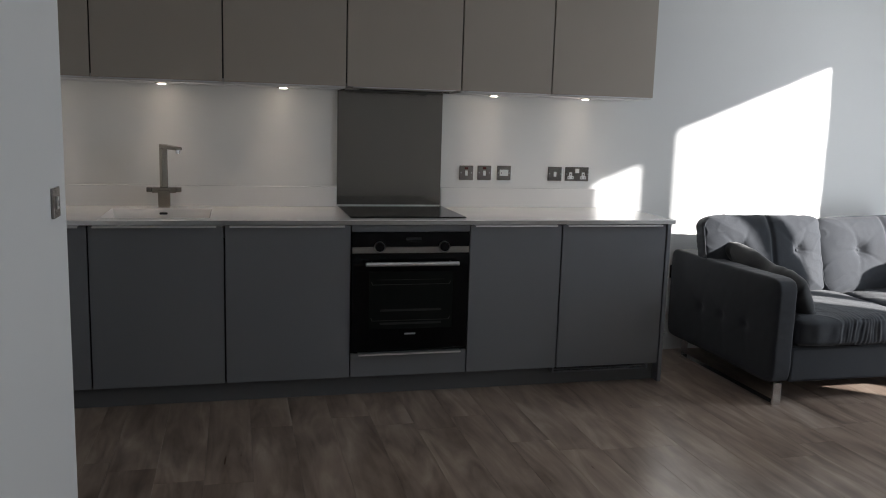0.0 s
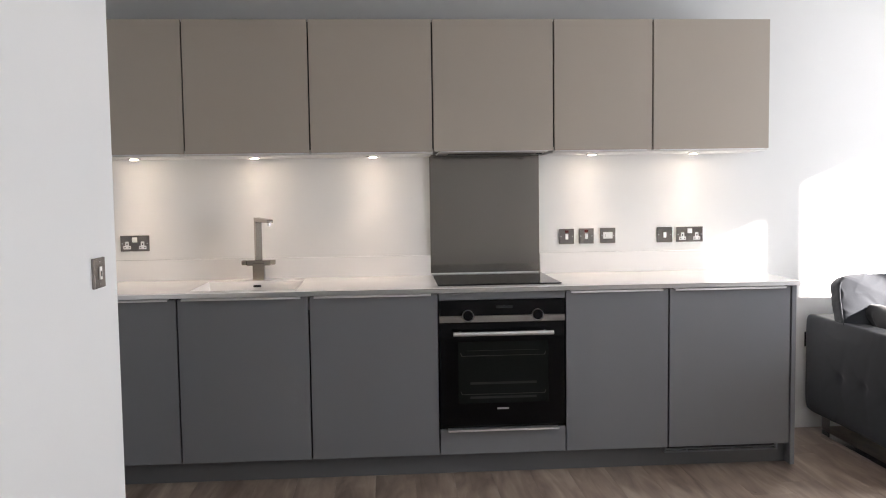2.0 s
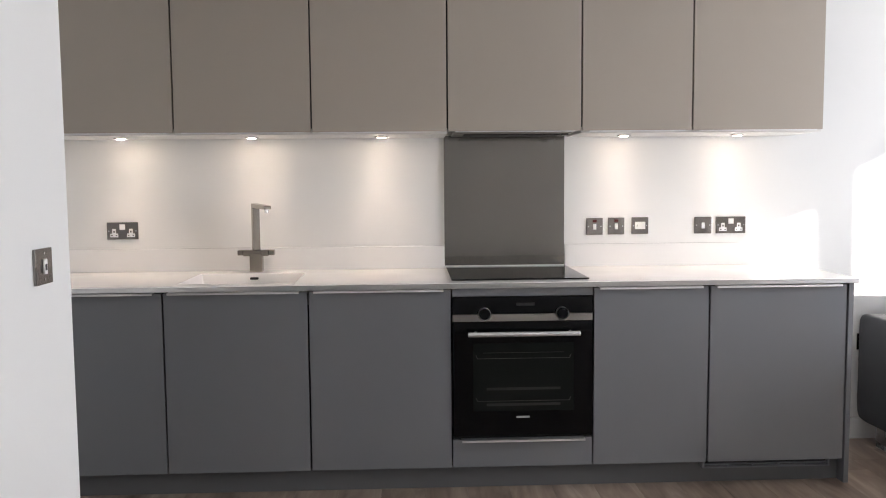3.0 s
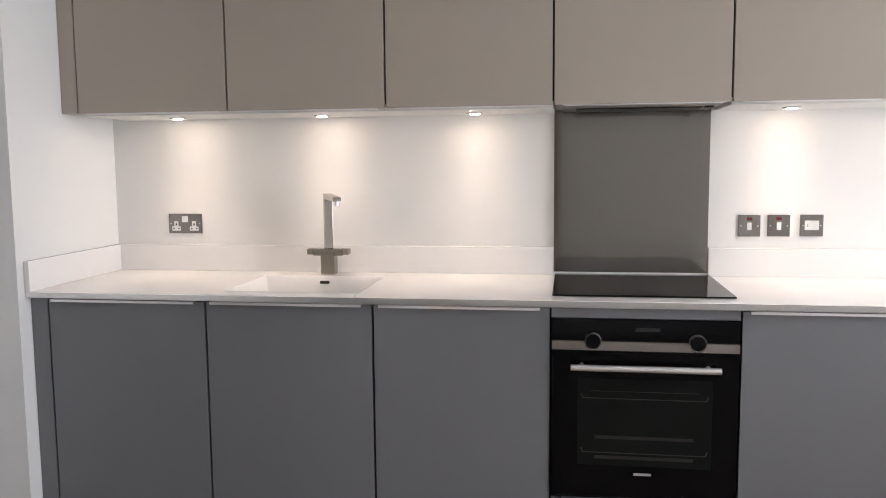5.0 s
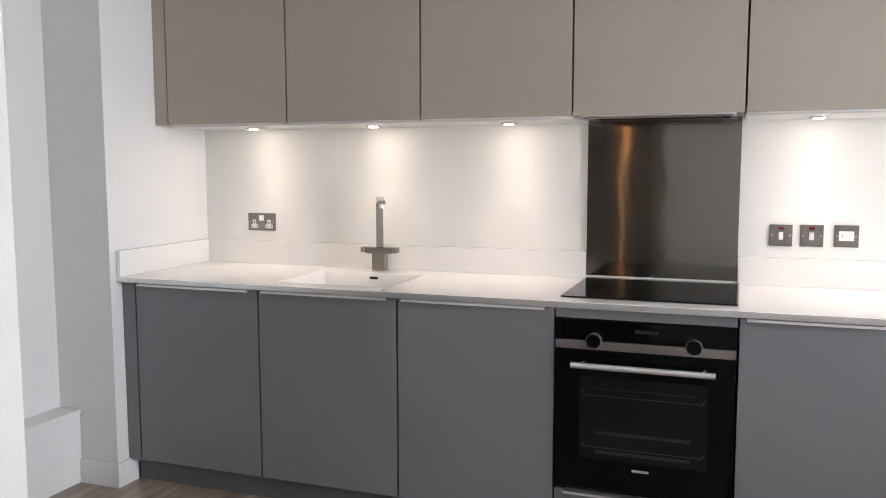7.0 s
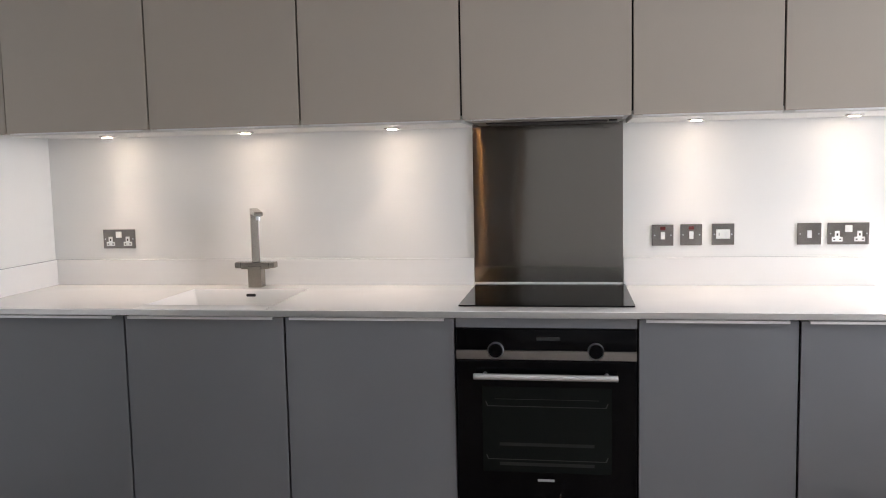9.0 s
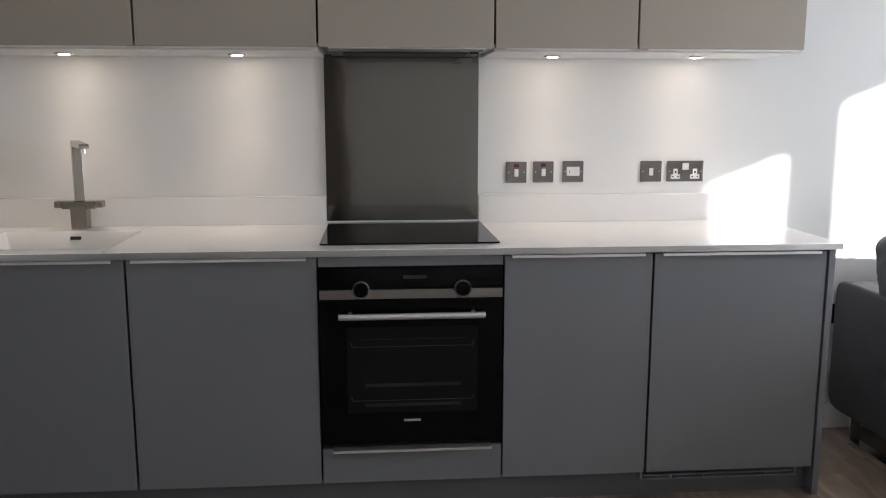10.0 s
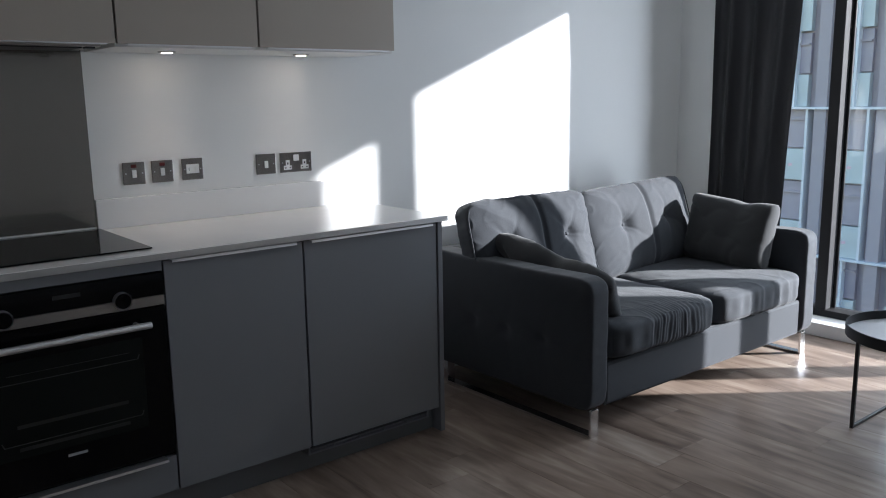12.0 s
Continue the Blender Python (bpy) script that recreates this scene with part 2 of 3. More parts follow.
def box(x0, x1, y0, y1, z0, z1, bevel=0.0, seg=2, bm=None):
    own = bmesh.new()
    bmesh.ops.create_cube(own, size=1)
    for v in own.verts:
        v.co = (x0 + (v.co.x + 0.5) * (x1 - x0), y0 + (v.co.y + 0.5) * (y1 - y0), z0 + (v.co.z + 0.5) * (z1 - z0))
    if bevel:
        bmesh.ops.bevel(own, geom=own.edges[:], offset=bevel, segments=seg, affect="EDGES", profile=0.5)
    if bm is None:
        return own
    me = bpy.data.meshes.new("join")
    own.to_mesh(me)
    own.free()
    bm.from_mesh(me)
    bpy.data.meshes.remove(me)
    return bm


def rod(a, b, r, r2=None, seg=20, bevel=0.0):
    """A cylinder from a to b."""
    a, b = Vector(a), Vector(b)
    bm = bmesh.new()
    bmesh.ops.create_cone(bm, cap_ends=True, segments=seg, radius1=r, radius2=r if r2 is None else r2, depth=(b - a).length)
    if bevel:
        rim = [e for e in bm.edges if abs(e.verts[0].co.z - e.verts[1].co.z) < 1e-6]
        bmesh.ops.bevel(bm, geom=rim, offset=bevel, segments=2, affect="EDGES", profile=0.5)
    turn = (b - a).to_track_quat("Z", "Y").to_matrix().to_4x4()
    bmesh.ops.transform(bm, matrix=Matrix.Translation((a + b) / 2) @ turn, verts=bm.verts)
    return bm


def merge(*bms):
    out = bmesh.new()
    for b in bms:
        me = bpy.data.meshes.new("join")
        b.to_mesh(me)
        b.free()
        out.from_mesh(me)
        bpy.data.meshes.remove(me)
    return out


def prism(outline, axis, lo, hi, bevel=0.0, seg=2):
    """A closed outline of pairs in the two other axes, drawn out along one axis."""
    bm = bmesh.new()
    place = {"x": lambda a, b, c: (c, a, b), "y": lambda a, b, c: (a, c, b), "z": lambda a, b, c: (a, b, c)}[axis]
    low = [bm.verts.new(place(a, b, lo)) for a, b in outline]
    high = [bm.verts.new(place(a, b, hi)) for a, b in outline]
    bm.faces.new(low)
    bm.faces.new(high)
    for i in range(len(low)):
        j = (i + 1) % len(low)
        bm.faces.new((low[i], low[j], high[j], high[i]))
    if bevel:
        bmesh.ops.recalc_face_normals(bm, faces=bm.faces)
        bmesh.ops.bevel(bm, geom=[e for e in bm.edges if e.calc_face_angle(0) > 0.5], offset=bevel, segments=seg, affect="EDGES", profile=0.5)
    return bm


def cushion(size, n=28, power=5.0, puff=0.3, dents=(), wrinkle=0.006, seed=0, seam=None, m=Matrix(), gathers=None, waist=0.03):
    """A stuffed cushion about its centre: x wide, y thick, z high. dents: (x, z, depth, radius) in the y- face."""
    bm = bmesh.new()
    bmesh.ops.create_cube(bm, size=2)
    bmesh.ops.subdivide_edges(bm, edges=bm.edges[:], cuts=n, use_grid_fill=True)
    hx, hy, hz = size[0] / 2, size[1] / 2, size[2] / 2
    off = Vector((seed * 7.3, seed * 3.1, seed * 1.7))
    for v in bm.verts:
        p = v.co.copy()
        r = (abs(p.x) ** power + abs(p.y) ** power + abs(p.z) ** power) ** (1 / power)
        p /= r
        edge = max(abs(p.x), abs(p.z))
        thin = 1 - puff * edge ** 3
        pull = 1 - 0.035 * (1 - p.x * p.x) * (abs(p.z) ** 4)
        q = Vector((p.x * hx * (1 - waist * (1 - p.z * p.z) * abs(p.x) ** 4), p.y * hy * thin, p.z * hz * pull))
        for dx, dz, depth, rad in dents:
            d = math.hypot(q.x - dx, q.z - dz)
            if p.y < 0.2:
                q.y += depth * math.exp(-(d / rad) ** 2) + 0.35 * depth * math.exp(-(d / (3 * rad)) ** 2)
                turn = math.atan2(q.z - dz, q.x - dx)
                q.y += 0.3 * depth * max(0, math.cos(5 * turn + 2.3 * seed)) ** 6 * math.exp(-d / 0.09) * min(1, d / 0.02)
        if seam is not None and p.y < 0.3:
            q.y += 0.016 * math.exp(-((q.x - seam) / 0.013) ** 2)
        if gathers:
            # fine gathers running over the front edge between two places along x
            a, b = gathers
            share = (q.x - a) / (b - a)
            if 0 < share < 1 and p.z > 0.1:
                fold = math.sin(q.x * 270 + 7 * noise.noise(Vector((q.x * 9, q.y * 5, q.z * 4))))
                reach = max(0, min(1, (p.z - 0.55) * 2.6)) * math.sin(math.pi * share) ** 0.6
                q += 0.0019 * fold * reach * p.normalized()
        w = noise.noise(Vector((q.x * 9, q.y * 9, q.z * 9)) + off) + 0.5 * noise.noise(Vector((q.x * 26, q.y * 14, q.z * 18)) + off)
        crease = 1 - abs(noise.noise(Vector((q.x * 7 + q.z * 3, 0.3, q.z * 10 - q.x * 5)) + off * 2)) * 2
        along = q.x if abs(p.z) > abs(p.x) else q.z
        pucker = math.sin(along * 70 + 5 * noise.noise(Vector((along * 9, edge, seed)))) * max(0, edge - 0.72) * (1 - abs(p.y)) * 2.2
        lift = wrinkle * (0.45 * w + 1.0 * max(0, crease) ** 5 * edge ** 2 + pucker)
        v.co = q + p.normalized() * lift
    bmesh.ops.transform(bm, matrix=m, verts=bm.verts)
    return bm


def tube(path, r, seg=8):
    """A closed round cord along a loop of points."""
    bm, rings, n = bmesh.new(), [], len(path)
    for i in range(n):
        ahead = (path[(i + 1) % n] - path[i - 1]).normalized()
        side = ahead.cross(Vector((0, 1, 0.2))).normalized()
        up = side.cross(ahead)
        rings.append([bm.verts.new(path[i] + r * (math.cos(2 * math.pi * k / seg) * side + math.sin(2 * math.pi * k / seg) * up)) for k in range(seg)])
    for i in range(n):
        for k in range(seg):
            bm.faces.new((rings[i][k], rings[(i + 1) % n][k], rings[(i + 1) % n][(k + 1) % seg], rings[i][(k + 1) % seg]))
    return bm


def pillow(w, h, t, n=48, wrinkle=0.012, seed=0, folds=()):
    """A knife-edged pillow about its centre, x wide, y thick, z high, with pulled-out corners and creases."""
    bm, rows = bmesh.new(), {}
    off = Vector((seed * 5.3, seed * 2.1, seed * 3.7))
    for side in (-1, 1):
        for i in range(n + 1):
            for j in range(n + 1):
                u, v = 2 * i / n - 1, 2 * j / n - 1
                rim = i in (0, n) or j in (0, n)
                if rim and side == 1:
                    rows[side, i, j] = rows[-1, i, j]
                    continue
                x = u * w / 2 * (1 - 0.045 * (1 - v * v) * u * u - 0.035 * (u * v) ** 6)
                z = v * h / 2 * (1 - 0.05 * (1 - u * u) * v * v - 0.05 * (u * v) ** 6)
                full = max(0.0, (1 - u ** 6) * (1 - v ** 6)) ** 0.45
                c = noise.noise(Vector((x * 8 - z * 5, side, z * 9 + x * 4)) + off)
                crease = max(0, 1 - 3.2 * abs(c)) ** 2
                y = side * (t / 2 * full + wrinkle * full * noise.noise(Vector((x * 11, side * 3, z * 11)) + off) - wrinkle * 1.2 * crease * min(1, 4 * full) * (0.4 + abs(u * v)))
                y += 0.02 * math.sin(2.2 * u + seed) * v
                for fu, deep in folds:
                    # the filling is pushed aside and the top edge sags
                    sag = math.exp(-((u - fu + 0.12 * v) / 0.22) ** 2)
                    z -= deep * sag * (0.5 + 0.5 * v)
                    y *= 1 - 0.12 * sag
                rows[side, i, j] = bm.verts.new((x, y, z))
    for side in (-1, 1):
        for i in range(n):
            for j in range(n):
                bm.faces.new((rows[side, i, j], rows[side, i + 1, j], rows[side, i + 1, j + 1], rows[side, i, j + 1]))
    return bm


# ---- setting ----
H = 2.41
solid("wall_north", box(-0.5, 6.6, 0.0, 0.25, 0, H + 0.15), WALL, "white painted kitchen wall", "wall", "structure")
solid("wall_kitchen_nib", box(-0.371, -0.07, -0.676, 0.0, 0, H), WALL, "white wall nib beside the worktop", "wall", "structure")
solid("wall_alcove", box(-0.62, -0.372, -2.05, -0.001, 0, H), WALL, "white painted alcove wall", "wall", "structure")
solid("alcove_boxing", merge(box(-0.372, -0.262, -1.90, -0.679, 0, 0.305), box(-0.372, -0.256, -1.90, -0.678, 0.305, 0.322, 0.002)), TRIM, "low white boxing along the alcove wall", "boxing", "structure")
solid("wall_hall_west", box(-0.62, 0.758, -6.2, -1.90, 0, H, 0.004), WALL, "white painted hall wall", "wall", "structure")
solid("wall_hall_east", box(1.735, 1.86, -6.2, -4.36, 0, H), WALL, "white painted hall wall", "wall", "structure")
solid("wall_south", box(1.86, 6.25, -4.60, -4.36, 0, H), WALL, "white painted rear wall of the room", "wall", "structure")
hall_end = merge(box(0.758, 1.120, -6.3, -6.1, 0, H), box(1.154, 1.735, -6.3, -6.1, 0, H), box(1.120, 1.154, -6.3, -6.1, 1.88, H))
solid("wall_hall_end", hall_end, WALL, "white painted hall end wall with a narrow lit gap", "wall", "structure")
solid("wall_far_room", merge(box(0.3, 2.3, -7.3, -7.2, 0, H), box(0.2, 0.3, -7.3, -6.3, 0, H), box(2.3, 2.4, -7.3, -6.3, 0, H)), WALL, "plain white wall of the next room", "wall", "structure")
area_lamp("far_room_lamp", (1.2, -6.7, 2.35), (1.2, -6.9, 0), 0.4, 0.3, 17, (1.0, 0.48, 0.16))
east = merge(box(5.95, 6.25, -0.40, 0.0, 0, H), box(5.95, 6.25, -4.36, -2.35, 0, H), box(5.95, 6.25, -2.35, -0.40, 2.372, H))
solid("wall_east", east, WALL, "white painted window wall", "wall", "structure")
solid("ceiling", box(-0.7, 6.25, -7.3, 0.25, H, H + 0.2), CEIL, "white painted ceiling", "ceiling", "structure")

def skirting(name, x0, x1, y0, y1):
    solid(name, merge(box(x0, x1, y0, y1, 0, 0.098), box(x0 + 0.002, x1 - 0.002, y0 + 0.002, y1 - 0.002, 0.098, 0.106)), TRIM, "white painted skirting board", "skirting", "structure")


skirting("baseboard_nib_front", -0.259, -0.054, -0.692, -0.677)
skirting("baseboard_nib_side", -0.069, -0.054, -0.676, -0.57)
skirting("baseboard_alcove", -0.277, -0.263, -1.89, -0.694)
skirting("baseboard_north", 3.53, 5.949, -0.016, -0.001)
skirting("baseboard_hall_west", 0.759, 0.773, -6.0, -1.90)
skirting("baseboard_east_a", 5.934, 5.949, -0.40, -0.018)
skirting("baseboard_east_b", 5.934, 5.949, -4.34, -2.35)
skirting("baseboard_south", 1.87, 5.93, -4.359, -4.345)

# ---- window ----
win = thing("window_1", (6.15, -1.48, 0), "tall dark-framed window over a low white sill", "window", kind="structure")
part("window_sill", box(5.942, 6.25, -2.345, -0.405, 0.0, 0.075, 0.004), TRIM, win, "low white window sill")
part("bottom_rail", box(6.10, 6.23, -2.345, -0.405, 0.076, 0.115, 0.004), FRAME, win)
part("top_rail", box(6.10, 6.23, -2.345, -0.405, 2.33, 2.370, 0.004), FRAME, win)
part("transom_bar", box(6.11, 6.22, -2.309, -1.981, 2.215, 2.329, 0.004), FRAME, win)
for y0, y1 in ((-0.485, -0.405), (-0.937, -0.874), (-1.980, -1.873), (-2.345, -2.31)):
    part("mullion", box(6.10, 6.23, y0, y1, 0.116, 2.329, 0.004), FRAME, win)
for y0, y1 in ((-0.873, -0.486), (-1.872, -0.938), (-2.309, -1.981)):
    p = part("pane", box(6.190, 6.196, y0 + 0.001, y1 - 0.001, 0.117, 2.328 if y0 > -2.2 else 2.214), GLASS, win)
    p.visible_shadow = False
    for g in (y0 + 0.0015, y1 - 0.0165):
        part("gasket", box(6.178, 6.189, g, g + 0.015, 0.118, 2.20), BLACK, p, "black rubber glazing seal", smooth=False)


# ---- facade across the street ----
def facade():
    house = thing("apartment_building", (22.0, 4.0, -9.0), "glazed apartment block with pale blue panels and white bars", "building")
    # runs on south out of view, to cover bright sky there
    part("wall", box(22.3, 34.0, -11.5, 40, -9, 16), FACADE, house)
    # unseen low box added to block bright sky near the sun
    part("low_wing", box(22.3, 34.0, -60, -11.5, -9, 6.0), FACADE, house)
    bay, band = 1.52, 1.875
    panel = part("panel", box(22.12, 22.3, 7.50, 8.28, 0.97, 1.77, 0.01), FACGLASS, house, "pale blue panel")
    part("sticker", box(22.11, 22.119, 7.80, 7.90, 1.32, 1.39), STICKER, panel, "small pink mark")
    window = part("window", box(22.18, 22.3, 7.50, 8.28, 1.80, 2.80, 0.01), FACDARK, house)
    frame_bar = part("window_bar", box(22.1, 22.179, 7.52, 8.26, 2.50, 2.55, 0.005), FACADE, window)
    fin = part("fin", box(22.0, 22.3, 7.40, 7.46, -2.79, 0.90), FACBAR, house, "white upright fin")
    strip = part("mauve_strip", box(22.05, 22.3, 6.96, 7.26, -9, 16), FACADE, house)
    ledge = part("ledge", box(21.95, 22.3, -11.5, 40, 0.905, 0.965), FACBAR, house, "white floor ledge")

    def again(o, dy, dz):
        c = o.copy()
        scene.collection.objects.link(c)
        c.location = Vector((0, dy, dz))
        for child in o.children:
            cc = child.copy()
            scene.collection.objects.link(cc)
            cc.parent = c
        return c
    for k in (-2, -1, 1, 2, 3):
        again(ledge, 0, 3.75 * k)
    for i in range(-12, 9):
        if i:
            again(strip, bay * i, 0)
        for k in range(-2, 3):
            if i or k:
                again(fin, bay * i + (0.38 if k % 2 else 0), 3.75 * k)
        for k in range(-4, 6):
            if i or k:
                again(panel, bay * i, band * k)
                again(window, bay * i, band * k)


facade()
solid("ground", box(6.8, 400, -300, 300, -9.3, -9.0), GROUND, "pale paved ground far below", "ground", "structure")
solid("outer_wall", box(6.25, 6.6, -12, 10, -9.2, -0.35), FACADE, "plain outer wall below the window", "wall", "structure")


# ---- kitchen: base units ----
FRONT = -0.612


def lip_handle(parent, x0, x1, z, front=FRONT):
    """A thin aluminium pull along a door's top edge."""
    out = [(front - 0.022, z - 0.008), (front - 0.022, z + 0.001), (front + 0.012, z + 0.001), (front + 0.012, z - 0.001), (front - 0.019, z - 0.001), (front - 0.019, z - 0.008)]
    part("handle", prism(out, "x", x0, x1), ALU, parent, "slim satin aluminium lip pull", smooth=False)


def base_unit(x0, x1, label, handle=(0.025, 0.035), top=0.878):
    u = thing("base_cabinet", ((x0 + x1) / 2, -0.3, 0), label, "cabinet", "kitchen base cabinets")
    part("body", box(x0 + 0.001, x1 - 0.001, FRONT + 0.045, -0.03, 0.1, top), CARCASS, u, smooth=False)
    d = part("door", box(x0 + 0.0040, x1 - 0.0040, FRONT, FRONT + 0.019, 0.106, 0.870, 0.0012), GREY, u, "matt dust-grey door")
    lip_handle(d, x0 + handle[0], x1 - handle[1], 0.8735)
    return u


base_unit(0.0, 0.6, "matt grey kitchen base cabinet beside the wall nib")
base_unit(0.6, 1.2, "matt grey kitchen base cabinet under the sink", top=0.73)
base_unit(1.2, 1.8, "matt grey kitchen base cabinet beside the oven")
base_unit(2.4, 2.9, "narrower matt grey kitchen base cabinet beside the oven")
base_unit(2.9, 3.5, "matt grey end base cabinet above a plinth grille")
tagged(solid("base_filler", box(-0.069, -0.003, FRONT + 0.002, -0.55, 0.101, 0.874, 0.001), GREY), "narrow matt grey filler strip against the wall", "filler panel")
tagged(solid("end_panel", box(3.5025, 3.524, -0.616, -0.002, 0, 0.8785, 0.001), GREY), "matt grey end panel of the base cabinets", "panel")
tagged(solid("plinth", box(-0.053, 3.502, -0.560, -0.545, 0.0, 0.1, 0.001), PLINTH), "recessed dark grey kitchen plinth", "plinth")
grille = thing("plinth_grille", (3.16, -0.58, 0.095), "long slotted grey grille under the end cabinet", "grille")
# near-black box behind the slats stands in for shade in the slots
part("backing", box(2.892, 3.434, -0.590, -0.561, 0.0815, 0.1045), CARCASS, grille, "near-black backing for the shade in the slots", smooth=False)
part("frame", merge(box(2.884, 3.442, -0.611, -0.562, 0.0765, 0.0808), box(2.884, 2.8905, -0.611, -0.562, 0.0812, 0.105), box(3.4355, 3.442, -0.611, -0.562, 0.0812, 0.105)), GREY, grille, "grey frame", smooth=False)
part("slat", box(2.892, 3.434, -0.609, -0.5905, 0.0905, 0.0935), GREY, grille, smooth=False)
for k in (1, 2, 3, 4):
    part("divider", box(2.884 + 0.112 * k - 0.002, 2.884 + 0.112 * k + 0.002, -0.6085, -0.5905, 0.0812, 0.0902), GREY, grille, smooth=False)


# ---- kitchen: oven ----
def oven():
    u = thing("built_in_oven", (2.1, -0.3, 0.24), "built-in black glass oven with steel strip and bar handle", "oven")
    x0, x1, f = 1.8035, 2.3965, -0.618
    part("body", box(x0 + 0.004, x1 - 0.004, -0.596, -0.06, 0.236, 0.838), BLACK, u, smooth=False)
    part("control_panel", box(x0, x1, f, -0.597, 0.7665, 0.838, 0.002), BLACKGLASS, u, "black glass control panel")
    part("steel_strip", box(x0, x1, f - 0.001, -0.597, 0.735, 0.765, 0.001), STRIP, u, "brushed steel strip")
    part("display", box(2.072, 2.150, f - 0.0008, f + 0.001, 0.800, 0.812), MARK_DIM, u, "dim grey display")
    d = part("oven_door", box(x0, x1, f, -0.597, 0.242, 0.732, 0.003), BLACKGLASS, u, "black glass oven door")
    part("oven_window", box(1.888, 2.317, f - 0.0012, f + 0.002, 0.35, 0.642, 0.0005), OVENGLASS, d, "dark see-through oven window")
    for z in (0.600, 0.575, 0.392):
        a = 1.905 if z != 0.600 else 1.93
        part("rack_line", box(a, 4.205 - a, f - 0.0022, f, z, z + (0.0022 if z != 0.600 else 0.0012)), RACK, d, smooth=False)
    for z in (0.440, 0.372):
        part("shelf_runner", box(1.945, 2.26, f - 0.0017, f, z, z + 0.011), RUNNER, d, "dim shelf runner behind the glass", smooth=False)
    for z in (0.575, 0.392):
        for x, q in ((1.905, -1), (2.300, 1)):
            part("rack_hook", prism([(x + q * 0.006, z + 0.016), (x + q * 0.003, z + 0.016), (x - q * 0.004, z), (x, z)], "y", f - 0.0024, f), RACK, d, smooth=False)
    part("badge", box(2.072, 2.128, f - 0.0014, f + 0.001, 0.319, 0.327), MARK, d, "small grey maker's mark", smooth=False)
    h = part("handle", rod((1.865, f - 0.045, 0.687), (2.335, f - 0.045, 0.687), 0.0105, bevel=0.002), ALU, d, "satin steel bar handle")
    for x in (1.90, 2.30):
        part("handle_post", rod((x, f - 0.044, 0.687), (x, f - 0.001, 0.687), 0.007, seg=24), ALU, h)
    for x in (1.937, 2.265):
        k = part("knob", rod((x, f - 0.001, 0.768), (x, f - 0.024, 0.768), 0.0235, 0.022, 32, 0.002), BLACKGLASS, u, "round black knob with a chrome ring")
        ring = bmesh.new()
        segs = 40
        prof = [(0.0242, -0.0005), (0.0268, -0.0005), (0.0268, -0.020), (0.0258, -0.0225), (0.0242, -0.020)]
        rows = []
        for i in range(segs):
            a = 2 * math.pi * i / segs
            rows.append([ring.verts.new((x + r * math.cos(a), f + y, 0.768 + r * math.sin(a))) for r, y in prof])
        for i in range(segs):
            for j in range(5):
                ring.faces.new((rows[i][j], rows[(i + 1) % segs][j], rows[(i + 1) % segs][(j + 1) % 5], rows[i][(j + 1) % 5]))
        part("knob_ring", ring, ALU, k, "bright metal ring")
    tagged(solid("oven_filler", box(1.802, 2.398, FRONT, FRONT + 0.019, 0.841, 0.876, 0.001), GREY), "matt grey filler strip above the oven", "filler panel")
    w = thing("drawer_cabinet", (2.1, -0.3, 0.1), "shallow matt grey drawer cabinet under the oven", "cabinet")
    part("body", box(1.804, 2.396, FRONT + 0.022, -0.06, 0.102, 0.232), CARCASS, w, smooth=False)
    fr = part("drawer_front", box(1.802, 2.398, FRONT, FRONT + 0.019, 0.106, 0.226, 0.0012), GREY, w)
    out = [(FRONT - 0.026, 0.220), (FRONT - 0.026, 0.2285), (FRONT + 0.014, 0.2285), (FRONT + 0.014, 0.2265), (FRONT - 0.022, 0.2265), (FRONT - 0.022, 0.220)]
    part("handle", prism(out, "x", 1.838, 2.364), ALU, fr, "slim satin aluminium lip pull", smooth=False)


MARK_DIM = material("dim_display", (0.014, 0.0145, 0.016), 0.3, vary=0.05, bump=0.0)
oven()


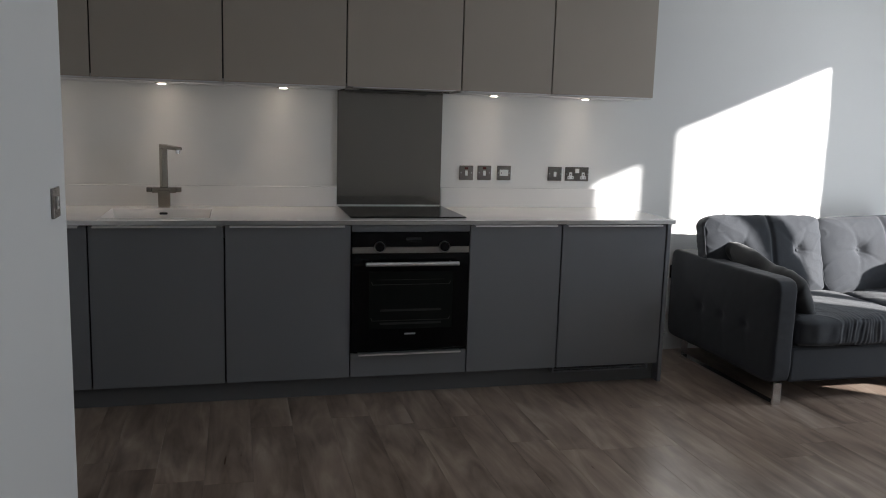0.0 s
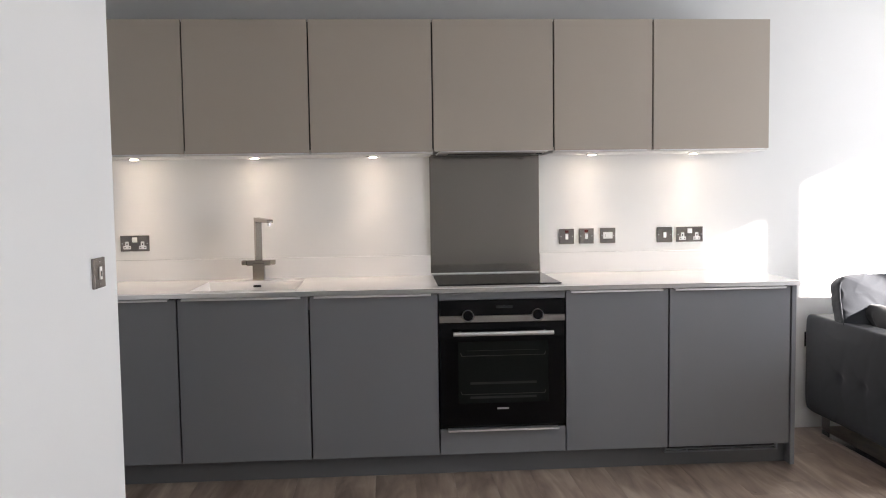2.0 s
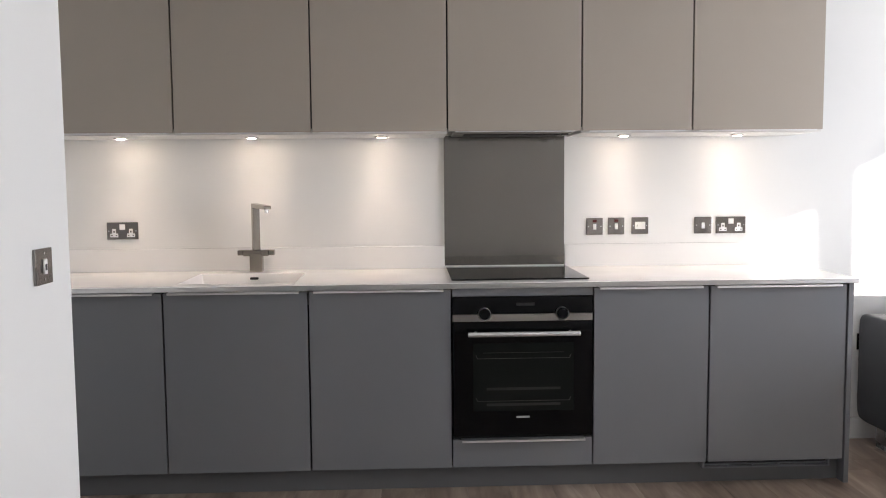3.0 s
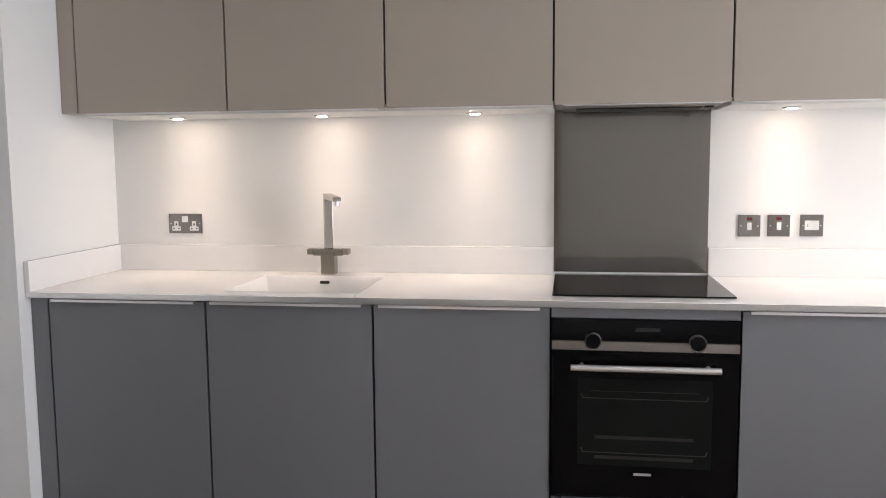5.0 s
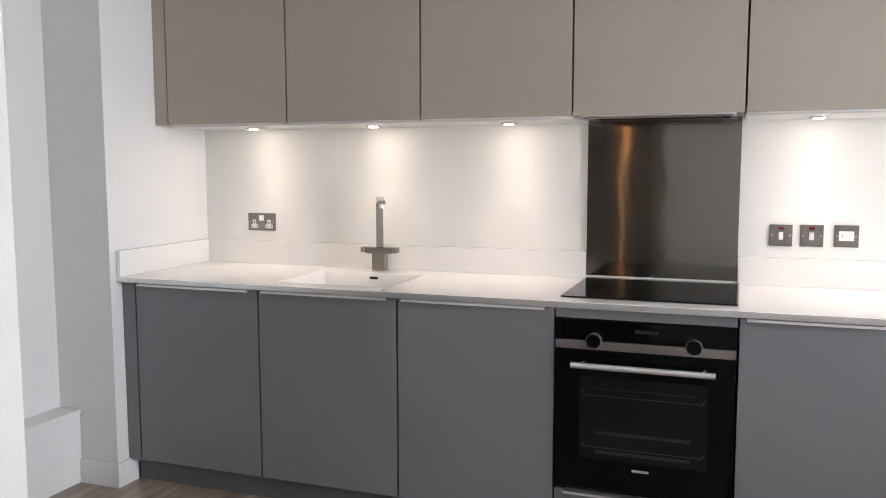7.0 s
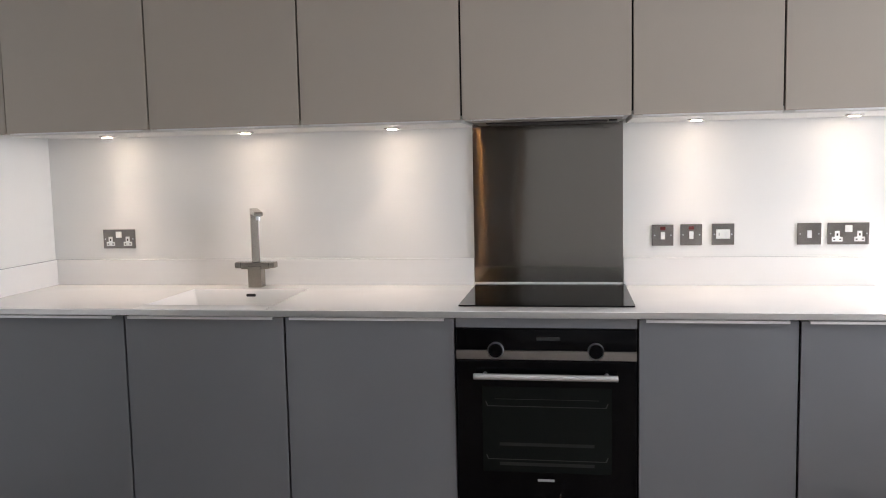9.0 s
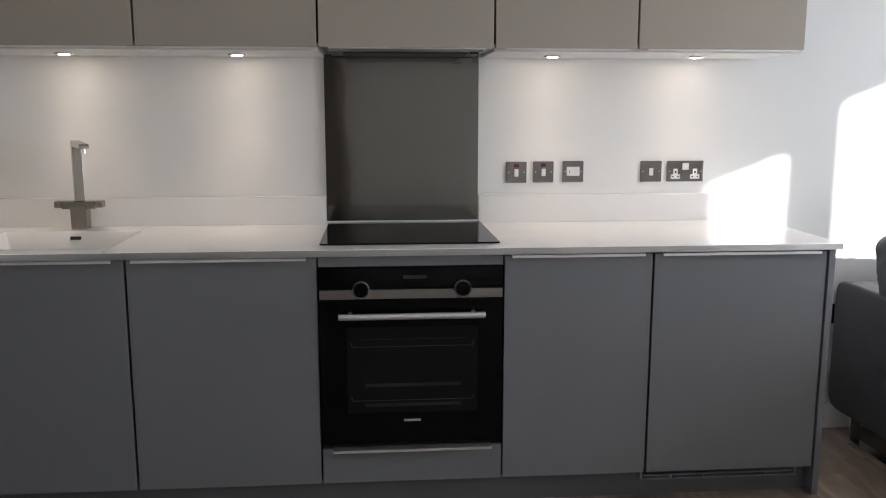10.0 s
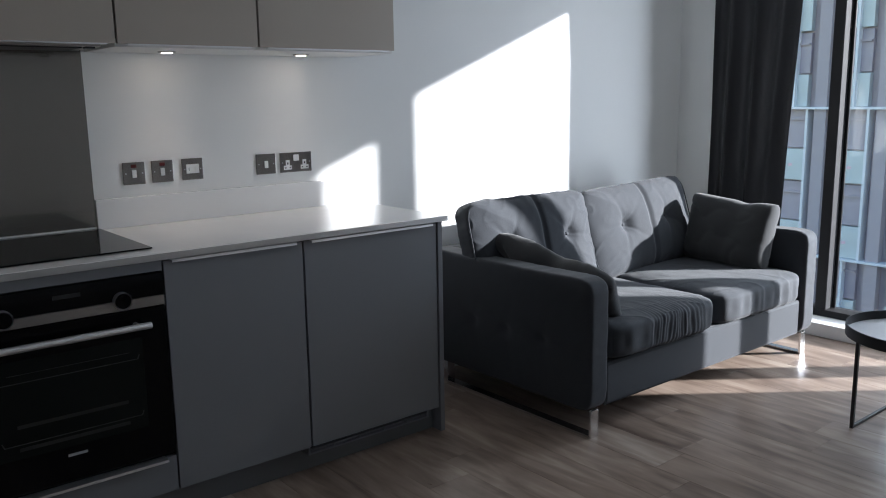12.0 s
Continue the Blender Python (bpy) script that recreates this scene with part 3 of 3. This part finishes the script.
# ---- worktop with moulded sink ----
def worktop():
    u = thing("worktop", (1.7, -0.3, 0.9), "glossy white solid-surface worktop with a moulded sink", "worktop")
    zt, zb, x0, x1, y0, y1 = 0.901, 0.879, -0.068, 3.536, -0.640, -0.002
    sx0, sx1, sy0, sy1 = 0.645, 1.135, -0.545, -0.145
    slabs = merge(box(x0, sx0, y0, y1, zb, zt), box(sx1, x1, y0, y1, zb, zt), box(sx0, sx1, y0, sy0, zb, zt), box(sx0, sx1, sy1, y1, zb, zt))
    bmesh.ops.remove_doubles(slabs, verts=slabs.verts, dist=0.0005)
    inner = [f for f in slabs.faces if abs(f.normal.x) > 0.9 and (abs(f.calc_center_median().x - sx0) < 1e-3 or abs(f.calc_center_median().x - sx1) < 1e-3) and not (sy0 < f.calc_center_median().y < sy1)]
    bmesh.ops.delete(slabs, geom=inner, context="FACES_ONLY")
    lip = [e for e in slabs.edges if len(e.link_faces) == 2 and e.calc_face_angle(0) > 1 and all(abs(v.co.y - y0) < 1e-4 or abs(v.co.x - x1) < 1e-4 for v in e.verts)]
    bmesh.ops.bevel(slabs, geom=lip, offset=0.0025, segments=2, affect="EDGES", profile=0.5)
    part("slab", slabs, TOP, u)
    # bowl: rounded rings from the rim down to the drain
    bowl, rings = bmesh.new(), []
    cx, cy = (sx0 + sx1) / 2, (sy0 + sy1) / 2

    def ring(hx, hy, r, z, n=6):
        pts = []
        for qx, qy, a0 in ((1, 1, 0), (-1, 1, 90), (-1, -1, 180), (1, -1, 270)):
            for i in range(n + 1):
                a = radians(a0 + 90 * i / n)
                pts.append(bowl.verts.new((cx + qx * (hx - r) + r * math.cos(a), cy + qy * (hy - r) + r * math.sin(a), z)))
        return pts
    hx, hy = (sx1 - sx0) / 2, (sy1 - sy0) / 2
    for dx, r, z in ((-0.0, 0.0005, zt - 0.0003), (0.004, 0.004, zt - 0.004), (0.012, 0.012, zt - 0.06), (0.02, 0.02, zt - 0.125), (0.035, 0.03, zt - 0.145), (0.12, 0.05, zt - 0.150), (0.175, 0.024, zt - 0.153)):
        rings.append(ring(hx - dx, hy - dx, r, z))
    for a, b in zip(rings, rings[1:]):
        for i in range(len(a)):
            j = (i + 1) % len(a)
            bowl.faces.new((a[i], a[j], b[j], b[i]))
    bowl.faces.new(rings[-1])
    part("sink_bowl", bowl, TOP, u, "moulded white sink bowl", smooth=50)
    part("overflow_slot", box(0.895 - 0.02, 0.895 + 0.02, sy1 - 0.012, sy1 - 0.002, zt - 0.030, zt - 0.018, 0.004), BLACK, u, "dark overflow slot")
    part("drain", rod((cx, cy, zt - 0.153), (cx, cy, zt - 0.1505), 0.04, seg=32, bevel=0.001), CHROME, u, "round chrome drain")
    b = 0.0015
    part("upstand", box(x0, 1.797, -0.022, -0.002, zt, 1.011, b), TOP, u, "white upstand along the wall")
    part("upstand", box(2.390, x1, -0.022, -0.002, zt, 1.011, b), TOP, u, "white upstand along the wall")
    part("upstand", box(x0, x0 + 0.020, y0, -0.023, zt, 1.011, b), TOP, u, "white upstand along the nib")
    part("rear_strip", box(1.798, 2.389, -0.016, -0.002, zt, 0.912, 0.0008), TOP, u)


worktop()


# ---- hob, splashback, tap ----
hob = thing("ceramic_hob", (2.1, -0.29, 0.903), "black glass ceramic hob set on the worktop", "hob")
part("glass_top", box(1.803, 2.397, -0.548, -0.019, 0.9015, 0.9065, 0.0015), BLACKGLASS, hob)
tagged(solid("splashback", box(1.798, 2.388, -0.0125, -0.0015, 0.9125, 1.546, 0.0008), SPLASH), "slightly wavy brushed stainless splashback behind the hob", "splashback")


def tap():
    u = thing("kitchen_tap", (0.895, -0.085, 0.901), "square brushed nickel mixer tap with side levers", "tap")
    x, y = 0.895, -0.085
    part("base", box(x - 0.029, x + 0.029, y - 0.024, y + 0.024, 0.9012, 0.99, 0.002), NICKEL, u)
    part("crossbar", box(x - 0.06, x + 0.06, y - 0.021, y + 0.021, 0.978, 1.006, 0.002), NICKEL, u)
    for s in (-1, 1):
        part("lever", box(min(x + s * 0.0605, x + s * 0.086), max(x + s * 0.0605, x + s * 0.086), y - 0.021, y + 0.021, 0.982, 1.006, 0.003), NICKEL, u)
    def swung(bm):
        bmesh.ops.rotate(bm, verts=bm.verts, cent=(x, y, 0), matrix=Matrix.Rotation(radians(27), 3, "Z"))
        return bm
    part("riser", swung(box(x - 0.016, x + 0.016, y - 0.016, y + 0.016, 1.0065, 1.205, 0.0015)), NICKEL, u)
    sp = part("spout", swung(prism([(y + 0.016, 1.2052), (y + 0.016, 1.228), (y - 0.19, 1.2205), (y - 0.195, 1.215), (y - 0.195, 1.204), (y - 0.016, 1.2052)], "x", x - 0.016, x + 0.016, 0.0015)), NICKEL, u)
    part("aerator", swung(rod((x, y - 0.178, 1.188), (x, y - 0.178, 1.204), 0.010, seg=20)), CHROME, sp)


tap()

# ---- kitchen: wall units ----
UF = -0.363


def wall_unit(x0, x1, hood=False):
    u = thing("wall_cabinet", ((x0 + x1) / 2, -0.18, 1.55), "matt greige wall cabinet above the cooker hood" if hood else "matt greige wall cabinet with a lit underside", "cabinet", "kitchen wall cabinets")
    part("body", box(x0 + 0.001, x1 - 0.001, UF + 0.045, -0.002, 1.562, 2.183), CARCASS, u, smooth=False)
    d = part("door", box(x0 + 0.0036, x1 - 0.0036, UF, UF + 0.019, 1.546, 2.186, 0.0012), GREIGE, u, "matt greige door")
    part("handle", box(x0 + 0.035, x1 - 0.03, UF - 0.003, UF + 0.015, 1.5415, 1.5455, 0.0008), ALU, d, "slim pale lip pull")
    if not hood:
        part("underside", box(x0 + 0.001, x1 - 0.001, UF + 0.0225, -0.003, 1.536, 1.5615), UNDER, u, "white underside panel", smooth=False)
    return u


for a, b in ((0.0, 0.6), (0.6, 1.2), (1.2, 1.8), (2.4, 2.9), (2.9, 3.5)):
    wall_unit(a, b)
wall_unit(1.8, 2.4, True)
tagged(solid("wall_cabinet_filler", box(-0.069, -0.003, UF + 0.004, -0.30, 1.546, 2.186, 0.001), GREIGE), "narrow matt greige filler strip against the wall", "filler panel")
hood = thing("cooker_hood", (2.1, -0.18, 1.53), "slim grey built-in cooker hood under the wall cabinet", "hood")
part("body", box(1.806, 2.394, UF + 0.024, -0.016, 1.5475, 1.5615, 0.002), STEEL, hood)
part("visor", box(1.83, 2.37, -0.30, -0.06, 1.537, 1.547, 0.003), STEEL, hood)
part("filter", box(1.88, 2.32, -0.27, -0.09, 1.5335, 1.5368, 0.001), BLACK, hood, "dark grease filter")
part("switch", box(2.322, 2.352, -0.30, -0.27, 1.531, 1.5368, 0.001), BLACK, hood)


def downlight(x):
    u = thing("cabinet_downlight", (x, -0.15, 1.536), "small round warm downlight set under the wall cabinet", "downlight", "under-cabinet lights")
    part("bezel", rod((x, -0.15, 1.531), (x, -0.15, 1.5358), 0.031, 0.033, 32, 0.001), STEEL, u)
    part("lens", rod((x, -0.15, 1.5295), (x, -0.15, 1.5309), 0.018, seg=28), BULB, u, "glowing warm lens")
    lamp = bpy.data.lights.new("downlight_lamp", "SPOT")
    lamp.energy, lamp.color, lamp.spot_size, lamp.spot_blend, lamp.shadow_soft_size = 0.80, (1.0, 0.80, 0.64), radians(90), 1.0, 0.03
    ob = new("downlight_lamp", lamp)
    ob.matrix_world = look((x, -0.15, 1.527), (x, -0.149, 0))


for x in (0.30, 0.90, 1.50, 2.645, 3.19):
    downlight(x)


# ---- sockets and switches ----
def plate(kind, x0, z0, w, label, category):
    """A brushed steel plate on the wall y = 0; kind: double, switch, fused, neon."""
    u = thing("wall_socket" if kind == "double" else "wall_switch", (x0 + w / 2, -0.005, z0 + 0.042), label, category)
    h = 0.083
    part("plate", box(x0, x0 + w, -0.0065, -0.0005, z0, z0 + h, 0.0015), PLATE, u, "dark satin metal plate")
    cx, cz, f = x0 + w / 2, z0 + h / 2, -0.0066
    for sx in (x0 + 0.010, x0 + w - 0.010):
        part("screw", rod((sx, f - 0.0008, cz), (sx, f + 0.0004, cz), 0.003, seg=24), CHROME, u)
    if kind == "double":
        for sx in (cx - 0.040, cx + 0.040):
            s = part("socket_face", merge(box(sx - 0.019, sx + 0.019, f - 0.0012, f, cz - 0.030, cz - 0.0125), box(sx - 0.009, sx + 0.009, f - 0.0012, f, cz - 0.0124, cz + 0.010)), WHITEPL, u, "white socket insert", smooth=False)
            part("socket_hole", box(sx - 0.003, sx + 0.003, f - 0.0018, f - 0.0011, cz - 0.008, cz + 0.001), BLACK, s, smooth=False)
            for q in (-1, 1):
                part("socket_hole", box(sx + q * 0.011 - 0.0035, sx + q * 0.011 + 0.0035, f - 0.0018, f - 0.0011, cz - 0.024, cz - 0.0195), BLACK, s, smooth=False)
        part("rocker", box(cx - 0.013, cx + 0.013, f - 0.004, f, cz + 0.006, cz + 0.032, 0.001), WHITEPL, u, "white rockers")
    elif kind == "fused":
        part("insert", box(cx - 0.026, cx + 0.026, f - 0.002, f, cz - 0.017, cz + 0.019, 0.001), WHITEPL, u, "white fused spur insert")
        part("rocker", box(cx + 0.008, cx + 0.022, f - 0.005, f - 0.002, cz - 0.010, cz + 0.010, 0.001), WHITEPL, u)
        part("fuse_slot", box(cx - 0.016, cx - 0.014, f - 0.0024, f - 0.0019, cz - 0.006, cz + 0.006), BLACK, u, smooth=False)
    else:
        part("rocker", box(cx - 0.008, cx + 0.008, f - 0.004, f, cz - 0.016, cz + 0.013, 0.001), WHITEPL, u, "white rocker")
        if kind == "neon":
            part("neon", box(cx - 0.010, cx + 0.010, f - 0.001, f, cz + 0.021, cz + 0.033), RED, u, "small red neon window", smooth=False)
    return u


plate("double", 0.168, 1.058, 0.149, "brushed steel double socket above the worktop", "socket")
plate("neon", 2.500, 1.055, 0.082, "brushed steel switch with a red neon", "switch")
plate("neon", 2.608, 1.056, 0.082, "brushed steel switch with a red neon", "switch")
plate("fused", 2.726, 1.057, 0.084, "brushed steel fused spur with white insert", "switch")
plate("switch", 3.041, 1.056, 0.087, "plain brushed steel switch with white rocker", "switch")
plate("double", 3.150, 1.056, 0.149, "brushed steel double socket beside a switch", "socket")
plate("double", 3.886, 0.457, 0.149, "brushed steel double socket low behind the sofa", "socket")

lsw = thing("light_switch", (0.758, -2.068, 1.13), "dark satin metal light switch on the hall wall", "switch")
part("plate", box(0.7585, 0.7660, -2.112, -2.024, 1.088, 1.173, 0.0015), PLATE, lsw)
for dz in (0.031, -0.031):
    part("screw", rod((0.7657, -2.068, 1.1305 + dz), (0.7670, -2.068, 1.1305 + dz), 0.003, seg=24), CHROME, lsw)
part("rocker", box(0.7661, 0.7705, -2.077, -2.060, 1.112, 1.148, 0.001), WHITEPL, lsw, "white rocker")
part("gap", box(0.7700, 0.7709, -2.0735, -2.0635, 1.121, 1.136), BLACK, lsw, "dark rocker recess", smooth=False)


# ---- sofa ----
def arm_shape(y0, y1, z0, z1, r=0.055, n=8):
    """Side outline of an arm: square foot, rounded top corners."""
    pts = [(y0, z0), (y1, z0)]
    for cy, a0 in ((y1 - r, 0), (y0 + r, 90)):
        for i in range(n + 1):
            a = radians(a0 + 90 * i / n)
            pts.append((cy + r * math.cos(a), z1 - r + r * math.sin(a)))
    return pts


def sofa():
    u = thing("two_seat_sofa", (4.76, -0.6, 0), "charcoal velour two-seat sofa with tufted back and chrome legs", "sofa")
    for x0, x1, tufts in ((3.872, 3.985, ((-0.16, -0.02, 0.012, 0.026), (0.05, -0.02, 0.012, 0.026), (0.27, -0.02, 0.012, 0.026))), (5.535, 5.648, ())):
        m = Matrix.Translation(((x0 + x1) / 2, -0.562, 0.385)) @ pose(0, 0, 0, 0, 0, -90)
        part("arm", cushion((1.06, x1 - x0 + 0.016, 0.55), 64, 13, 0.10, tufts, 0.002, 11, None, m, None, 0.0), SOFA, u, smooth=True)
    part("base", box(3.987, 5.533, -1.075, -0.20, 0.115, 0.30, 0.015), SOFA, u)
    part("back", prism([(-0.28, 0.29), (-0.045, 0.115), (-0.040, 0.645), (-0.17, 0.655)], "x", 3.987, 5.533, 0.02, 3), SOFA, u, smooth=50)
    for x0, x1, sd in ((3.990, 4.762, 1), (4.766, 5.535, 2)):
        w = x1 - x0
        m = Matrix.Translation(((x0 + x1) / 2, -0.70, 0.375)) @ pose(0, 0, 0, 90, 0, 0)
        part("seat_cushion", cushion((w, 0.185, 0.83), 150 if sd == 1 else 90, 7, 0.16, (), 0.005, sd, None, m, (-0.14, 0.27) if sd == 1 else None), SOFA, u, smooth=True)
    for x0, x1, sd, tilt in ((3.865, 4.665, 3, (-16, 0, -1.5)), (4.605, 5.53, 4, (-17, -1.5, 2.5))):
        w = x1 - x0
        m = Matrix.Translation(((x0 + x1) / 2, -0.37, 0.66)) @ pose(0, 0, 0, 0, 0, tilt[2]) @ pose(0, 0, 0, tilt[0], tilt[1], 0)
        c = part("back_cushion", cushion((w, 0.21, 0.48), 80, 7, 0.46, ((-0.18, 0.02, 0.033, 0.040), (0.2, 0.02, 0.033, 0.040)), 0.0045, sd, 0.02, m), SOFA, u, smooth=True)
        path = []
        for i in range(120):
            a = 2 * math.pi * i / 120
            ca, sa = math.cos(a), math.sin(a)
            r = (abs(ca) ** 7 + abs(sa) ** 7) ** (-1 / 7)
            path.append(m @ Vector((0.972 * r * ca * w / 2, -0.050, 0.945 * r * sa * 0.24)))
        part("piping", tube(path, 0.003), SOFA, c, "raised piping along the front edge", smooth=True)
        for bx in (-0.18, 0.2):
            p0, p1 = m @ Vector((bx, -0.062, 0.02)), m @ Vector((bx, -0.046, 0.02))
            part("button", rod(p0, p1, 0.009, seg=24, bevel=0.003), SOFA, c)
    for x in (3.925, 5.585):
        leg = part("leg", merge(box(x - 0.022, x + 0.022, -1.075, -1.063, 0.0, 0.116, 0.001), box(x - 0.022, x + 0.022, -0.175, -0.163, 0.0, 0.116, 0.001), box(x - 0.022, x + 0.022, -1.062, -0.176, 0.0, 0.010, 0.001)), LEGS, u, "polished chrome sled leg")
    return u


sofa()
m = Matrix.Translation((5.425, -0.715, 0.628)) @ pose(0, 0, 0, 0, 0, 90) @ pose(0, 0, 0, 15, -3, 0)
tagged(solid("throw_pillow", pillow(0.50, 0.37, 0.18, wrinkle=0.008, seed=5, folds=((-0.15, 0.012),)), PILLOW, smooth=True), "dark charcoal throw pillow leaning on the sofa arm", "pillow").matrix_world = m
m = Matrix.Translation((4.10, -0.71, 0.578)) @ pose(0, 0, 0, 0, 0, 90) @ pose(0, 0, 0, -40, -14, 0)
tagged(solid("throw_pillow", pillow(0.70, 0.28, 0.13, wrinkle=0.011, seed=6, folds=((0.1, 0.024),)), PILLOW, smooth=True), "dark charcoal throw pillow slumped inside the sofa arm", "pillow").matrix_world = m


# ---- curtain ----
def curtain(y0, y1, x, z0, z1):
    u = thing("curtain", (x, (y0 + y1) / 2, 0), "long black pleated curtain beside the window", "curtain")
    bm = bmesh.new()
    nu, nv, folds = 120, 26, 3.3
    grid = []
    for j in range(nv + 1):
        t = j / nv
        row = []
        for i in range(nu + 1):
            s = i / nu
            amp = 0.034 * (0.75 + 0.25 * math.sin(5 * s + 1)) * (1 - 0.25 * t)
            ph = 2 * math.pi * folds * (s + 0.012 * math.sin(3 * t + 8 * s))
            lean = (y1 - y0) * 0.22 * (1 - t) * s
            row.append(bm.verts.new((x + amp * math.sin(ph) + 0.010 * noise.noise(Vector((s * 5, t * 3, 2))), y0 + (y1 - y0) * s - lean + 0.012 * math.cos(ph), z0 + (z1 - z0) * t)))
        grid.append(row)
    for j in range(nv):
        for i in range(nu):
            bm.faces.new((grid[j][i], grid[j][i + 1], grid[j + 1][i + 1], grid[j + 1][i]))
    cl = part("cloth", bm, CURTAIN, u, smooth=True)
    mod = cl.modifiers.new("thickness", "SOLIDIFY")
    mod.thickness = 0.003
    part("track", box(x - 0.012, x + 0.012, y1 - 0.05, y0 + 0.03, z1 + 0.004, H - 0.001, 0.002), TRIM, u, "slim white ceiling track")


curtain(-0.268, -0.808, 5.905, 0.012, 2.37)


# ---- coffee table ----
def coffee_table(cx, cy, r, zt):
    u = thing("coffee_table", (cx, cy, 0), "round black metal tray table on thin rod legs", "table")
    n = 72
    bm, rows = bmesh.new(), []
    for i in range(n):
        a = 2 * math.pi * i / n
        rows.append([bm.verts.new((cx + q * math.cos(a), cy + q * math.sin(a), z)) for q, z in ((r, zt), (r, zt - 0.045), (r - 0.004, zt - 0.045), (r - 0.004, zt))])
    for i in range(n):
        for j in range(4):
            bm.faces.new((rows[i][j], rows[(i + 1) % n][j], rows[(i + 1) % n][(j + 1) % 4], rows[i][(j + 1) % 4]))
    part("rim", bm, TABLE, u)
    part("tray", rod((cx, cy, zt - 0.044), (cx, cy, zt - 0.036), r - 0.0045, seg=n), TRAY, u, "grey tray top")
    q = r * 0.62
    corners = [(cx - q, cy + q), (cx + q, cy + q), (cx + q, cy - q), (cx - q, cy - q)]
    for i, (x, y) in enumerate(corners):
        part("leg", box(x - 0.007, x + 0.007, y - 0.007, y + 0.007, 0.0, zt - 0.0455, 0.001), TABLE, u)
    for (xa, ya), (xb, yb) in zip(corners, corners[1:] + corners[:1]):
        if abs(xa - xb) > 0.01:
            part("foot_bar", box(min(xa, xb) + 0.0075, max(xa, xb) - 0.0075, ya - 0.006, ya + 0.006, 0.0, 0.012, 0.001), TABLE, u)
    return u


coffee_table(4.968, -1.880, 0.288, 0.425)

# ---- open hall door ----
door = thing("open_hall_door", (1.696, -4.6, 0.006), "open tan oak flush door folded against the hall wall", "door")
part("leaf", box(1.675, 1.717, -5.11, -4.33, 0.006, 2.04, 0.002), OAK, door)


# ---- floor boards ----
floor = solid("floor", box(-0.7, 6.25, -7.3, 0.0, -0.2, -0.004), SUBFLOOR, "brown rustic wood-look plank floor", "floor", "structure")
PW, PL, GAP = 0.184, 1.22, 0.0006


def plank_mesh(length, width):
    return finish(box(-width / 2, width / 2, -length / 2, length / 2, -0.0035, 0.0, 0.0005, 1), "plank", FLOOR, False)


meshes = {}
rng = random.Random(4)


def planks(x0, x1, y0, y1):
    x = x0
    while x < x1 - 0.01:
        w = min(PW, x1 - x)
        y = y1 + rng.uniform(0, PL)
        while y > y0 + 0.01:
            a, b = max(y0, y - PL), min(y1, y)
            if b - a > 0.02:
                key = (round(b - a, 3), round(w, 3))
                if key not in meshes:
                    meshes[key] = plank_mesh(b - a - GAP, w - GAP)
                ob = new("plank", meshes[key])
                ob.parent = floor
                ob.location = (x + w / 2, (a + b) / 2, 0)
            y -= PL
        x += PW


planks(-0.26, 0.758, -1.90, -0.50)
planks(0.7585, 5.95, -4.36, -0.002)
planks(0.7585, 1.735, -6.1, -4.36)
